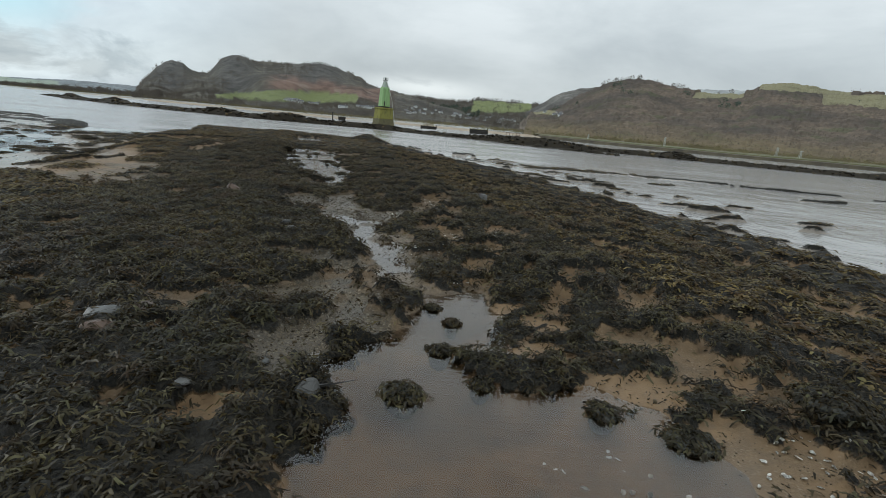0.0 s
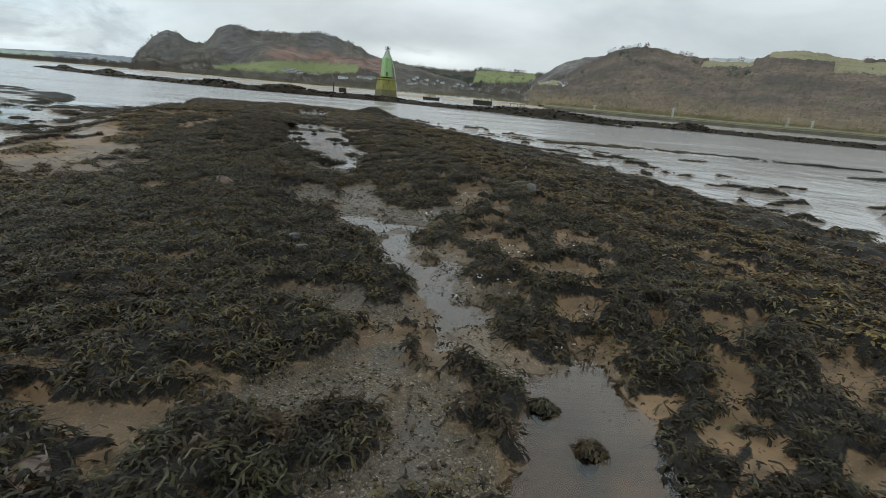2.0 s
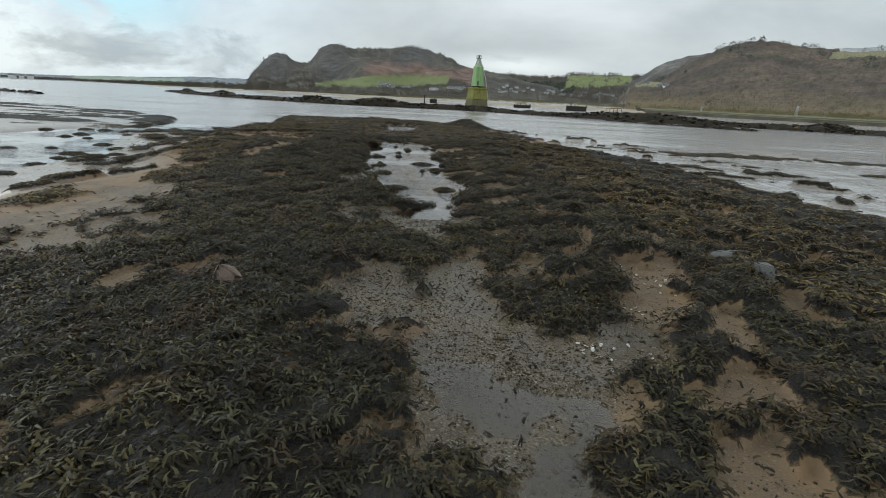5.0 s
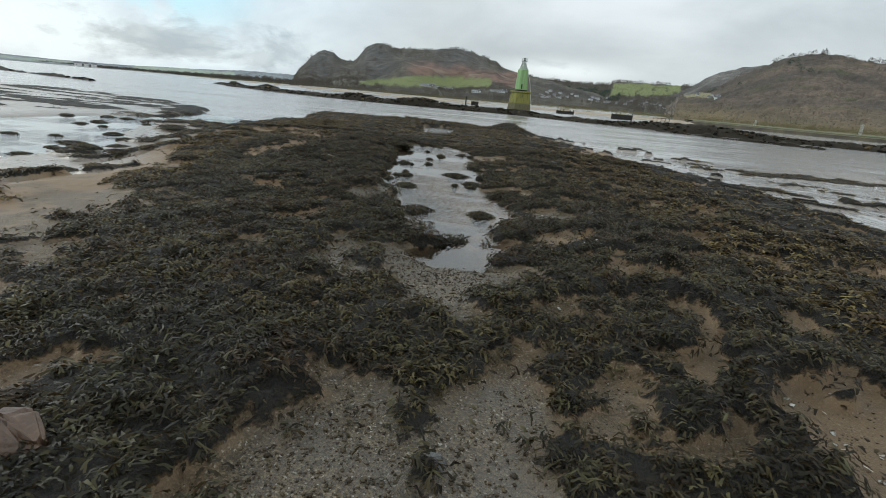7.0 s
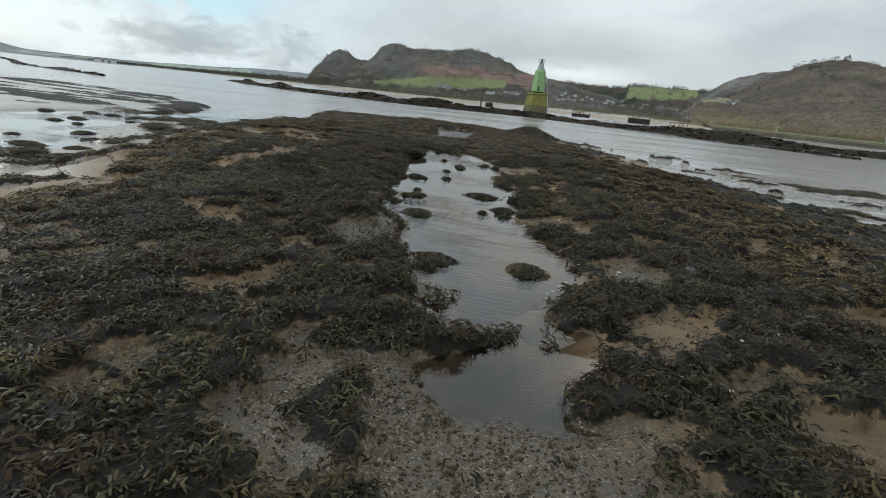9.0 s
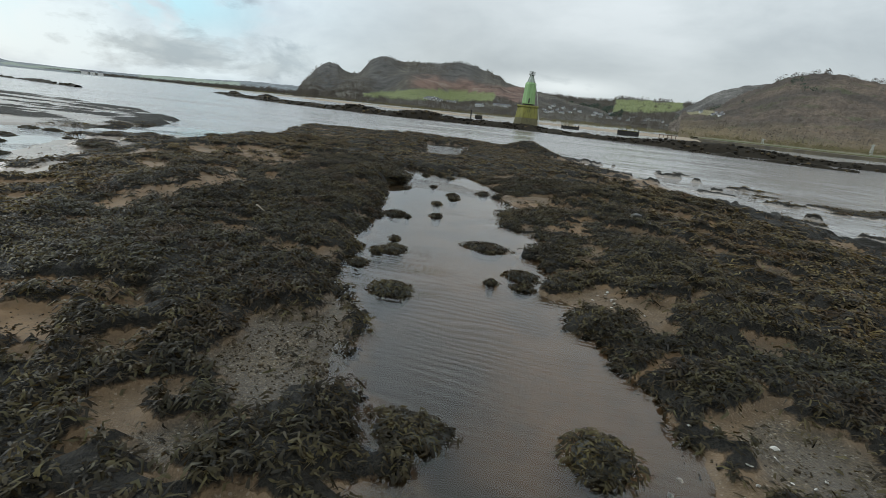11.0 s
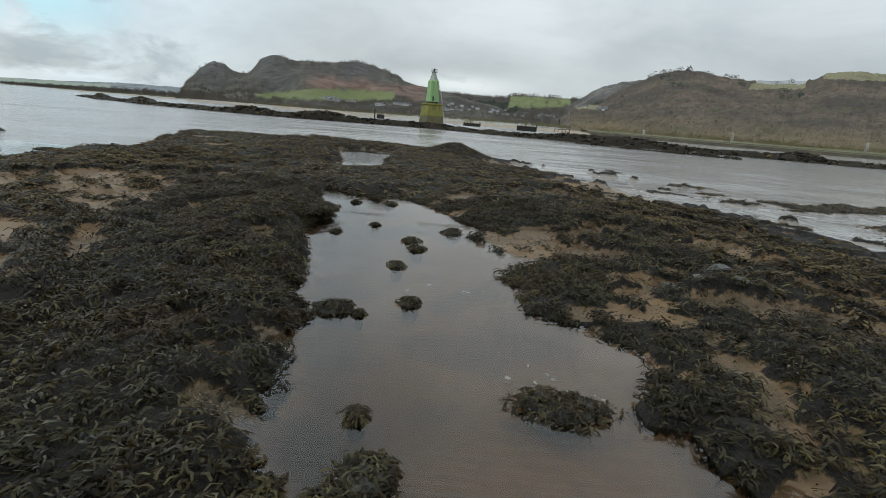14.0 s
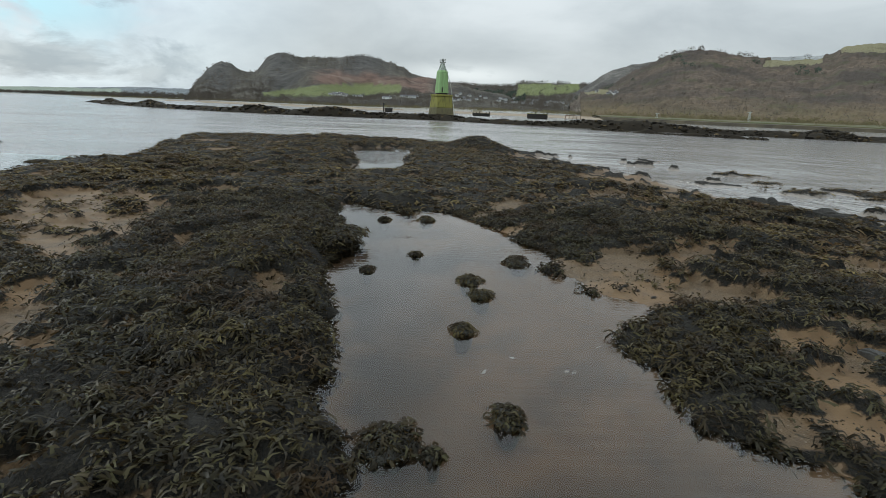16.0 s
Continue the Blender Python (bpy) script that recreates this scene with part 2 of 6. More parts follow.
def pool_material(name, clear=(0.96, 0.9, 0.81), ripple=0.0024):
    """Shallow water: what is below shows through, the surface mirrors by Fresnel's law."""
    k = Mat(name)
    k.n.remove(k.b)
    out = k.n["Material Output"]
    gloss, see, mixer, fres = (k.n.new(t) for t in ("ShaderNodeBsdfGlossy", "ShaderNodeBsdfTransparent", "ShaderNodeMixShader", "ShaderNodeFresnel"))
    gloss.inputs["Roughness"].default_value, gloss.inputs["Color"].default_value = 0.02, (1, 1, 1, 1)
    see.inputs[0].default_value = (*clear, 1)
    fres.inputs[0].default_value = 1.5
    wave = k.n.new("ShaderNodeTexWave")
    wave.wave_type, wave.bands_direction = "BANDS", "Y"
    k.l.new(k.scaled(0.35, 1.0, 1.0), wave.inputs["Vector"])
    for key, v in (("Scale", 4.3), ("Distortion", 13.0), ("Detail", 1.5), ("Detail Scale", 0.6)):
        wave.inputs[key].default_value = v
    area = k.ramp(k.noise(0.42, 2), (0.42, 0.0), (0.58, 1.0))
    # a breeze ruffles one reach of the long pool more than the rest
    reach = k.n.new("ShaderNodeVectorMath")
    reach.operation = "DISTANCE"
    k.l.new(k.geo.outputs["Position"], reach.inputs[0])
    reach.inputs[1].default_value = (-4.0, 14.7, 0.0)
    area = k.math("ADD", k.math("MULTIPLY", area, 0.6), k.ramp(k.math("DIVIDE", reach.outputs["Value"], 3.0), (0.2, 0.85), (0.8, 0.0)))
    h = k.math("ADD", k.math("MULTIPLY", wave.outputs["Fac"], area), k.math("MULTIPLY", k.noise(3.5, 1), 0.4))
    t = k.n.new("ShaderNodeBump")
    t.inputs["Strength"].default_value, t.inputs["Distance"].default_value = 1.0, ripple
    k.l.new(h, t.inputs["Height"])
    for node in (gloss, fres):
        k.l.new(t.outputs[0], node.inputs["Normal"])
    k.l.new(fres.outputs[0], mixer.inputs[0])
    k.l.new(see.outputs[0], mixer.inputs[1])
    k.l.new(gloss.outputs[0], mixer.inputs[2])
    k.l.new(mixer.outputs[0], out.inputs[0])
    return k.m


def mottled(name, a, b, scale=6.0, rough=0.7, bump=0.4, depth=0.01, fine=None, random=0.0):
    """Two colours broken up at two scales, with relief."""
    k = Mat(name, rough)
    c = k.mix(k.ramp(k.noise(scale, 5), (0.35, 0.0), (0.68, 1.0)), a, b)
    f = k.noise((fine or scale * 7), 4)
    c = k.mix(k.ramp(f, (0.35, 0.35), (0.7, 0.0)), c, tuple(v * 0.5 for v in a))
    if random:
        info = k.n.new("ShaderNodeObjectInfo")
        c = k.mix(k.math("MULTIPLY", info.outputs["Random"], random), c, tuple(v * 0.4 for v in b))
    k.color(c)
    return k.bump(k.math("ADD", f, k.noise(scale * 2, 3)), bump, depth).m


def island_material(name, stops, rough=0.7, scale=5.0, lean=0.0):
    """Each loose piece of a joined mesh takes its own tone."""
    k = Mat(name, rough, spec=0.2)
    c = k.ramp(k.geo.outputs["Random Per Island"], *stops)
    c = k.mix(k.ramp(k.noise(scale, 4), (0.4, 0.0), (0.7, 0.55)), c, tuple(v * (0.7 if lean else 0.45) for v in stops[0][1]))
    if lean:
        # a crown of twigs takes the light like a soft heap, not like loose cards
        up = k.n.new("ShaderNodeVectorMath")
        up.operation = "MULTIPLY_ADD"
        k.l.new(k.geo.outputs["Normal"], up.inputs[0])
        up.inputs[1].default_value, up.inputs[2].default_value = (1 - lean,) * 3, (-0.15 * lean, -0.5 * lean, 0.85 * lean)
        unit = k.n.new("ShaderNodeVectorMath")
        unit.operation = "NORMALIZE"
        k.l.new(up.outputs[0], unit.inputs[0])
        k.l.new(unit.outputs[0], k.b.inputs["Normal"])
        return k.color(c).m
    return k.color(c).bump(k.noise(scale * 6, 3), 0.4, 0.01).m


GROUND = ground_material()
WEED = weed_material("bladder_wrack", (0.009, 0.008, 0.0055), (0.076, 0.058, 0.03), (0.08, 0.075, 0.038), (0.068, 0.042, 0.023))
# browner wrack for outer beds, lightened: light on its tips put into the colour
LIT_BROWN_WEED = weed_material("lit_brown_wrack", (0.02, 0.015, 0.009), (0.14, 0.098, 0.05), (0.135, 0.116, 0.054), (0.10, 0.058, 0.03), 0.12)
RIVER = river_material()
POOL = pool_material("pool_water")
INLET = pool_material("inlet_water", (0.8, 0.82, 0.84), 0.007)
STONE = mottled("grey_stone", (0.05, 0.048, 0.043), (0.095, 0.091, 0.083), 9, 0.5, 0.6, 0.006, random=0.5)
RED_STONE = mottled("red_stone", (0.075, 0.042, 0.026), (0.13, 0.078, 0.048), 9, 0.5, 0.6, 0.006)
DARK_STONE = mottled("weedy_stone", (0.018, 0.017, 0.012), (0.05, 0.043, 0.025), 12, 0.5, 0.8, 0.02)
RUBBLE = island_material("rubble", ((0.0, (0.012, 0.010, 0.007)), (0.65, (0.026, 0.02, 0.012)), (0.93, (0.05, 0.036, 0.017)), (1.0, (0.15, 0.11, 0.055))), 0.9, 1.5)
SHELL = island_material("bleached_shell", ((0.0, (0.55, 0.52, 0.46)), (0.6, (0.72, 0.70, 0.66)), (1.0, (0.35, 0.31, 0.27))), 0.4, 40)
PEBBLE = island_material("pebbles", ((0.0, (0.035, 0.025, 0.015)), (0.5, (0.065, 0.047, 0.026)), (0.985, (0.115, 0.085, 0.048)), (1.0, (0.3, 0.27, 0.22))), 0.6, 60)

# ---- shaping helpers ----


def fade(a, b, v):
    t = np.clip((np.asarray(v, float) - a) / (b - a), 0, 1)
    return t * t * (3 - 2 * t)


def hash01(i, j, seed):
    h = (i * 374761393 + j * 668265263 + seed * 1442695041) & 0x7FFFFFFF
    h = ((h ^ (h >> 13)) * 1274126177) & 0x7FFFFFFF
    return ((h ^ (h >> 16)) & 0xFFFFFF) / float(0xFFFFFF)


def lumps(x, y, size, seed=0, octaves=1):
    """Smooth noise between 0 and 1 over the plan, with lumps of that size in metres."""
    x, y = np.asarray(x, float), np.asarray(y, float)
    total, weight, amp = 0.0, 0.0, 1.0
    for o in range(octaves):
        u, v = x / size + 19.7 * seed, y / size - 7.3 * seed
        i, j = np.floor(u).astype(np.int64), np.floor(v).astype(np.int64)
        fu, fv = u - i, v - j
        fu, fv = fu * fu * (3 - 2 * fu), fv * fv * (3 - 2 * fv)
        n = (hash01(i, j, seed) * (1 - fu) + hash01(i + 1, j, seed) * fu) * (1 - fv) + (hash01(i, j + 1, seed) * (1 - fu) + hash01(i + 1, j + 1, seed) * fu) * fv
        total, weight, amp, size, seed = total + n * amp, weight + amp, amp * 0.5, size * 0.5, seed + 3
    return total / weight


def outline_distance(x, y, corners):
    """Signed distance in metres from a closed outline, minus inside."""
    x, y = np.asarray(x, float), np.asarray(y, float)
    best, inside = np.full(x.shape, 1e9), np.zeros(x.shape, bool)
    for (ax, ay), (bx, by) in zip(corners, corners[1:] + corners[:1]):
        dx, dy = bx - ax, by - ay
        t = np.clip(((x - ax) * dx + (y - ay) * dy) / (dx * dx + dy * dy), 0, 1)
        best = np.minimum(best, (x - ax - t * dx) ** 2 + (y - ay - t * dy) ** 2)
        cross = (ay > y) != (by > y)
        inside ^= cross & (x < ax + (y - ay) * dx / (dy if dy else 1e-9))
    return np.where(inside, -1, 1) * np.sqrt(best)


def mesh_of(name, verts, faces, material, smooth=True):
    """A mesh from arrays; faces is an (n, 3) or (n, 4) array."""
    me = bpy.data.meshes.new(name)
    verts, faces = np.asarray(verts, np.float32), np.asarray(faces, np.int32)
    n, k = faces.shape
    me.vertices.add(len(verts))
    me.vertices.foreach_set("co", verts.ravel())
    me.loops.add(n * k)
    me.loops.foreach_set("vertex_index", faces.ravel())
    me.polygons.add(n)
    me.polygons.foreach_set("loop_start", np.arange(0, n * k, k, dtype=np.int32))
    me.polygons.foreach_set("loop_total", np.full(n, k, np.int32))
    me.polygons.foreach_set("use_smooth", np.full(n, smooth, bool))
    me.update(calc_edges=True)
    me.materials.append(material)
    return me


def sheet_faces(nx, ny):
    i = np.arange(nx * ny).reshape(ny, nx)
    return np.stack([i[:-1, :-1], i[:-1, 1:], i[1:, 1:], i[1:, :-1]], -1).reshape(-1, 4)


def part(name, bm, material, parent=None, label="", smooth=False):
    """One bmesh as one mesh object under its thing."""
    me = bpy.data.meshes.new(name)
    bm.to_mesh(me)
    bm.free()
    me.materials.append(material)
    if smooth:
        me.polygons.foreach_set("use_smooth", np.full(len(me.polygons), True))
    ob = new(name, me)
    ob.parent = parent
    return tagged(ob, label) if label else ob


def add_part(name, me, parent, label="", kind=""):
    ob = new(name, me)
    ob.parent = parent
    return tagged(ob, label, kind=kind)


# ---- the lie of the foreshore ----
RIVER_LEVEL, INLET_LEVEL, POOL_LEVEL = -0.5, -0.485, 0.0
# weedy spit: its western and eastern edge along the way north
EDGE_Y = (-20, 0, 8, 12, 16, 20, 24, 28, 32, 36, 40, 44)
WEST_X = (-11, -7, -5.9, -6.8, -9.2, -11, -12.6, -13.4, -15, -16.8, -15.5, -12)
EAST_X = (13, 9.2, 7.4, 6.1, 4.9, 4.0, 2.0, 0.4, -0.7, -2.1, -3.6, -6)
NEAR_POOL = [(-.79, 2.94), (-.68, 2.67), (-.61, 2.34), (-.58, 1.78), (-.5, .9), (.8, .8), (1.5, 1.5), (1.54, 2.0), (1.51, 2.24), (1.29, 2.57),
             (.96, 2.8), (.6, 2.78), (.42, 3.2), (.44, 3.9), (.14, 4.3), (-.04, 4.0), (.0, 3.5), (-.27, 3.37), (-.56, 3.1)]
LONG_POOL_WEST = [(-7.0, 23.4), (-6.95, 22.4), (-6.25, 21.0), (-6.42, 20.5), (-6.2, 19.8), (-6.05, 19.1), (-5.85, 18.7), (-5.85, 18.4), (-5.72, 18.0), (-5.67, 17.6),
                  (-5.4, 16.8), (-5.4, 16.36), (-5.1, 16.05), (-5.0, 15.4), (-4.7, 15.0), (-4.45, 14.5), (-4.03, 13.7), (-3.5, 13.0), (-3.18, 12.4)]
LONG_POOL_EAST = [(-2.89, 12.36), (-2.62, 12.6), (-2.45, 13.0), (-2.3, 13.6), (-2.45, 14.2), (-2.75, 14.8), (-2.97, 15.1), (-2.85, 15.5), (-3.1, 15.6), (-3.4, 15.7),
                  (-3.2, 16.05), (-3.05, 16.4), (-3.34, 17.1), (-3.1, 17.6), (-3.5, 17.9), (-3.94, 18.2), (-4.13, 18.5), (-3.93, 18.76), (-4.05, 19.2), (-3.81, 19.75),
                  (-4.06, 20.0), (-4.4, 20.5), (-4.3, 21.15), (-4.6, 21.5), (-5.0, 22.3), (-5.5, 23.0), (-6.2, 23.1)]
LONG_POOL = LONG_POOL_WEST + LONG_POOL_EAST
SMALL_POOL = [(-2.95, 11.65), (-3.1, 12.5), (-2.5, 13.1), (-2.1, 12.6), (-2.0, 12.1), (-2.2, 11.6), (-2.5, 11.4)]
FAR_POOL = [(-7.4, 26.9), (-8.0, 28.0), (-9.9, 34.2), (-9.2, 34.8), (-8.3, 34.9), (-7.2, 32.2), (-6.4, 28.2)]
# bare patches in the weed: x, y, half length, half width, turn
SAND_A = [(-0.62, 1.83, 0.12, 0.04, 109), (2.11, 2.07, 0.21, 0.08, 29), (1.92, 2.2, 0.39, 0.23, 33), (-1.12, 2.23, 0.16, 0.11, 77), (1.63, 2.36, 0.2, 0.15, 43), (1.25, 2.49, 0.17, 0.14, 146), (-2.38, 2.61, 0.12, 0.07, 162), (1.13, 2.81, 0.34, 0.2, 13), (1.6, 2.88, 0.4, 0.28, 9), (2.14, 2.96, 0.3, 0.25, 7), (-2.28, 3.02, 0.16, 0.08, 135), (0.95, 3.19, 0.12, 0.05, 22), (-2.65, 3.26, 0.17, 0.09, 139), (0.79, 3.31, 0.2, 0.09, 16), (0.71, 3.37, 0.28, 0.08, 175), (0.81, 3.57, 0.1, 0.04, 19), (2.2, 3.67, 0.16, 0.04, 58), (-2.42, 3.73, 0.11, 0.04, 130), (2.91, 3.79, 0.45, 0.22, 44), (1.54, 3.8, 0.1, 0.04, 37)]
SAND_B = [(0.92, 3.83, 0.19, 0.13, 100), (-2.63, 4.03, 0.18, 0.12, 153), (0.65, 4.11, 0.16, 0.08, 21), (1.16, 4.25, 0.55, 0.09, 76), (1.19, 4.49, 0.28, 0.13, 51), (2.07, 4.51, 0.44, 0.13, 54), (1.97, 4.57, 0.42, 0.14, 67), (-2.7, 4.57, 0.15, 0.07, 171), (-3.66, 4.62, 0.21, 0.13, 165), (0.52, 4.64, 0.16, 0.09, 39), (0.29, 4.66, 0.17, 0.09, 47), (-2.57, 4.7, 0.12, 0.08, 53), (0.55, 4.76, 0.23, 0.11, 46), (4.33, 4.85, 0.32, 0.21, 178), (1.45, 4.95, 0.39, 0.18, 66), (1.53, 4.98, 0.38, 0.2, 60), (0.96, 5, 0.19, 0.1, 57), (0.34, 5.19, 0.25, 0.19, 19), (0.77, 5.31, 0.13, 0.13, 131), (4.46, 5.41, 0.35, 0.16, 35)]
SAND_C = [(0.71, 5.74, 0.25, 0.22, 48), (0.66, 6.12, 0.4, 0.23, 58), (0.68, 6.12, 0.37, 0.29, 68), (-0.38, 6.17, 0.17, 0.13, 40), (-0.37, 6.2, 0.17, 0.12, 39), (0.21, 6.21, 0.2, 0.12, 16), (-3.53, 6.43, 0.16, 0.09, 160), (2.52, 6.53, 0.46, 0.09, 46), (2.51, 6.58, 0.32, 0.24, 47), (-3.61, 6.6, 0.11, 0.07, 145), (0.18, 6.71, 0.18, 0.13, 59), (2.46, 6.88, 0.38, 0.23, 98), (-1.61, 6.99, 0.18, 0.13, 98), (-0.07, 7.06, 0.14, 0.07, 26), (-0, 7.11, 0.23, 0.13, 22), (-0.14, 7.2, 0.24, 0.11, 21), (-0.66, 7.41, 0.34, 0.1, 82), (0.95, 7.45, 0.38, 0.18, 62), (0.97, 7.6, 0.43, 0.2, 78), (-2.26, 7.93, 0.26, 0.15, 13)]
SAND_D = [(-2.91, 8.37, 0.13, 0.07, 135), (-0.32, 8.65, 0.46, 0.24, 45), (-0.57, 8.75, 0.21, 0.1, 48), (-0.15, 8.97, 0.46, 0.3, 63), (-0.02, 9.04, 0.22, 0.11, 48), (-0.15, 9.11, 0.28, 0.13, 12), (-1.44, 9.2, 0.39, 0.32, 64), (-3.95, 9.22, 0.09, 0.05, 141), (-0.84, 9.31, 0.15, 0.08, 40), (-1.52, 9.35, 0.26, 0.17, 76), (-2.16, 9.42, 0.15, 0.13, 43), (-1.4, 9.47, 0.45, 0.37, 63), (-1.24, 9.59, 0.32, 0.2, 86), (-0.67, 9.62, 0.24, 0.04, 77), (-0.14, 9.68, 0.23, 0.12, 34), (-0, 9.75, 0.29, 0.18, 48), (-1.74, 9.76, 0.29, 0.21, 72), (-2.47, 9.83, 0.07, 0.06, 24), (-3.65, 9.92, 0.09, 0.05, 14), (-2.44, 9.95, 0.14, 0.1, 100)]
SAND_E = [(-0.75, 9.96, 0.17, 0.08, 69), (-2.42, 9.96, 0.16, 0.07, 119), (-5.46, 10, 0.33, 0.17, 103), (-0.08, 10.06, 0.22, 0.18, 50), (-1.7, 10.18, 0.18, 0.07, 84), (-3.4, 10.32, 0.14, 0.11, 136), (-3.43, 10.37, 0.14, 0.13, 15), (-1.35, 10.44, 0.15, 0.08, 56), (-3.29, 10.59, 0.16, 0.07, 26), (-1.59, 10.61, 0.27, 0.18, 45), (-1.48, 10.72, 0.28, 0.2, 29), (-4.43, 10.81, 0.14, 0.07, 150), (-4.37, 10.9, 0.18, 0.12, 141), (-1.21, 10.99, 0.23, 0.1, 32), (-4.41, 11.05, 0.17, 0.11, 127), (-1.06, 11.1, 0.15, 0.05, 30), (-1.81, 11.21, 0.25, 0.15, 42), (-4.21, 11.3, 0.16, 0.08, 19), (-1.85, 11.54, 0.41, 0.08, 53), (-1.97, 11.58, 0.2, 0.09, 34)]
SAND_F = [(-0.61, 11.84, 0.16, 0.13, 81), (-4.25, 11.86, 0.13, 0.07, 23), (0.23, 11.87, 0.22, 0.05, 57), (0.15, 11.93, 0.18, 0.12, 65), (-4.35, 12.16, 0.12, 0.1, 147), (-1.33, 12.19, 0.39, 0.08, 54), (-1.29, 12.25, 0.25, 0.11, 53), (-6.57, 12.28, 0.3, 0.17, 155), (-1.93, 12.47, 0.23, 0.1, 39), (-1.63, 12.5, 0.17, 0.09, 53), (-1.83, 12.51, 0.24, 0.12, 45), (-1.38, 12.84, 0.19, 0.08, 38), (-1.52, 13.02, 0.41, 0.16, 40), (-1.5, 13.07, 0.29, 0.11, 35), (-0.02, 13.35, 0.32, 0.11, 41), (-5.24, 13.51, 0.12, 0.07, 168), (-6.08, 13.68, 0.43, 0.27, 121), (2.08, 13.7, 0.6, 0.26, 59), (-6.37, 13.72, 0.25, 0.21, 141), (-5.61, 13.9, 0.19, 0.12, 169)]
SAND_G = [(-0.39, 14.4, 0.31, 0.11, 44), (-1.84, 14.58, 0.13, 0.1, 110), (-2.19, 14.75, 0.27, 0.14, 30), (-5.03, 15.03, 0.05, 0.03, 139), (-3.03, 15.6, 0.21, 0.07, 20), (-2.59, 15.77, 0.23, 0.06, 81), (-2.62, 15.9, 0.28, 0.11, 78), (0.79, 15.94, 0.41, 0.11, 40), (0.65, 16.2, 0.69, 0.18, 74), (-2.73, 16.7, 0.33, 0.15, 41), (0.93, 16.74, 0.54, 0.11, 63), (-2.69, 16.78, 0.31, 0.15, 50), (-2.69, 16.87, 0.16, 0.12, 65), (-2.55, 17.33, 0.15, 0.09, 117), (-2.66, 17.38, 0.29, 0.09, 69), (-3.13, 17.4, 0.25, 0.12, 158), (-5.74, 17.62, 0.09, 0.05, 178), (-2.93, 18.31, 0.35, 0.19, 9), (-3.12, 18.31, 0.28, 0.12, 39), (-2.89, 18.37, 0.41, 0.18, 36)]
SAND_H = [(-7.35, 18.37, 0.11, 0.06, 163), (0.11, 18.38, 0.35, 0.25, 22), (-2.9, 18.48, 0.58, 0.27, 49), (-2.03, 18.52, 0.25, 0.11, 36), (-2.13, 18.68, 0.24, 0.1, 40), (-0.47, 19.09, 0.33, 0.23, 21), (-2.66, 19.1, 0.24, 0.18, 73), (-2.78, 19.11, 0.2, 0.11, 38), (-8.13, 19.15, 0.31, 0.14, 146), (-2.84, 19.22, 0.34, 0.15, 41), (-0.27, 19.58, 0.35, 0.11, 23), (-3.66, 19.99, 0.4, 0.24, 46), (-3.59, 20.31, 0.5, 0.31, 47), (-0.73, 20.58, 0.64, 0.23, 52), (-3.55, 20.63, 0.59, 0.17, 36), (-1.26, 20.64, 0.55, 0.33, 115), (-0.83, 21.02, 0.62, 0.55, 54), (-2.84, 21.19, 0.44, 0.19, 7), (-1.1, 21.35, 0.52, 0.21, 33), (-2.54, 21.49, 0.4, 0.18, 31)]
SAND_I = [(-4.62, 22.02, 0.37, 0.17, 19), (-1.48, 22.63, 0.55, 0.25, 40), (-1.35, 22.73, 0.53, 0.22, 52), (-2.28, 23.72, 0.5, 0.26, 45), (-2.26, 24.52, 0.86, 0.31, 69), (-2.7, 25.18, 0.69, 0.36, 60)]
SANDS = SAND_A + SAND_B + SAND_C + SAND_D + SAND_E + SAND_F + SAND_G + SAND_H + SAND_I
# sand flats on the western side
FLAT_A = [(-6.28, 8.64, 0.52, 0.3, 147), (-6.59, 9.3, 1.07, 0.54, 131), (-6.3, 9.45, 1.27, 0.81, 120), (-6.47, 9.64, 1.74, 0.74, 110), (-6.48, 10.12, 0.52, 0.12, 145), (-6.96, 10.95, 0.62, 0.45, 65), (-6.26, 11.13, 0.4, 0.21, 153), (-7.09, 11.76, 0.74, 0.56, 6), (-7.13, 12.03, 0.53, 0.43, 174), (-8.6, 13.97, 0.64, 0.55, 12), (-7.63, 15.21, 0.19, 0.13, 178), (-7.76, 16.81, 0.2, 0.12, 9), (-7.94, 16.82, 0.99, 0.27, 94), (-7.67, 17.33, 0.61, 0.2, 92), (-7.69, 18.39, 0.52, 0.11, 128), (-8.71, 18.61, 0.52, 0.46, 97), (-9.49, 21.41, 1.53, 0.7, 123), (-9.77, 21.55, 1.55, 0.7, 138), (-9.58, 21.73, 1.64, 0.62, 127), (-10.45, 24.75, 0.74, 0.54, 138)]
FLATS = FLAT_A
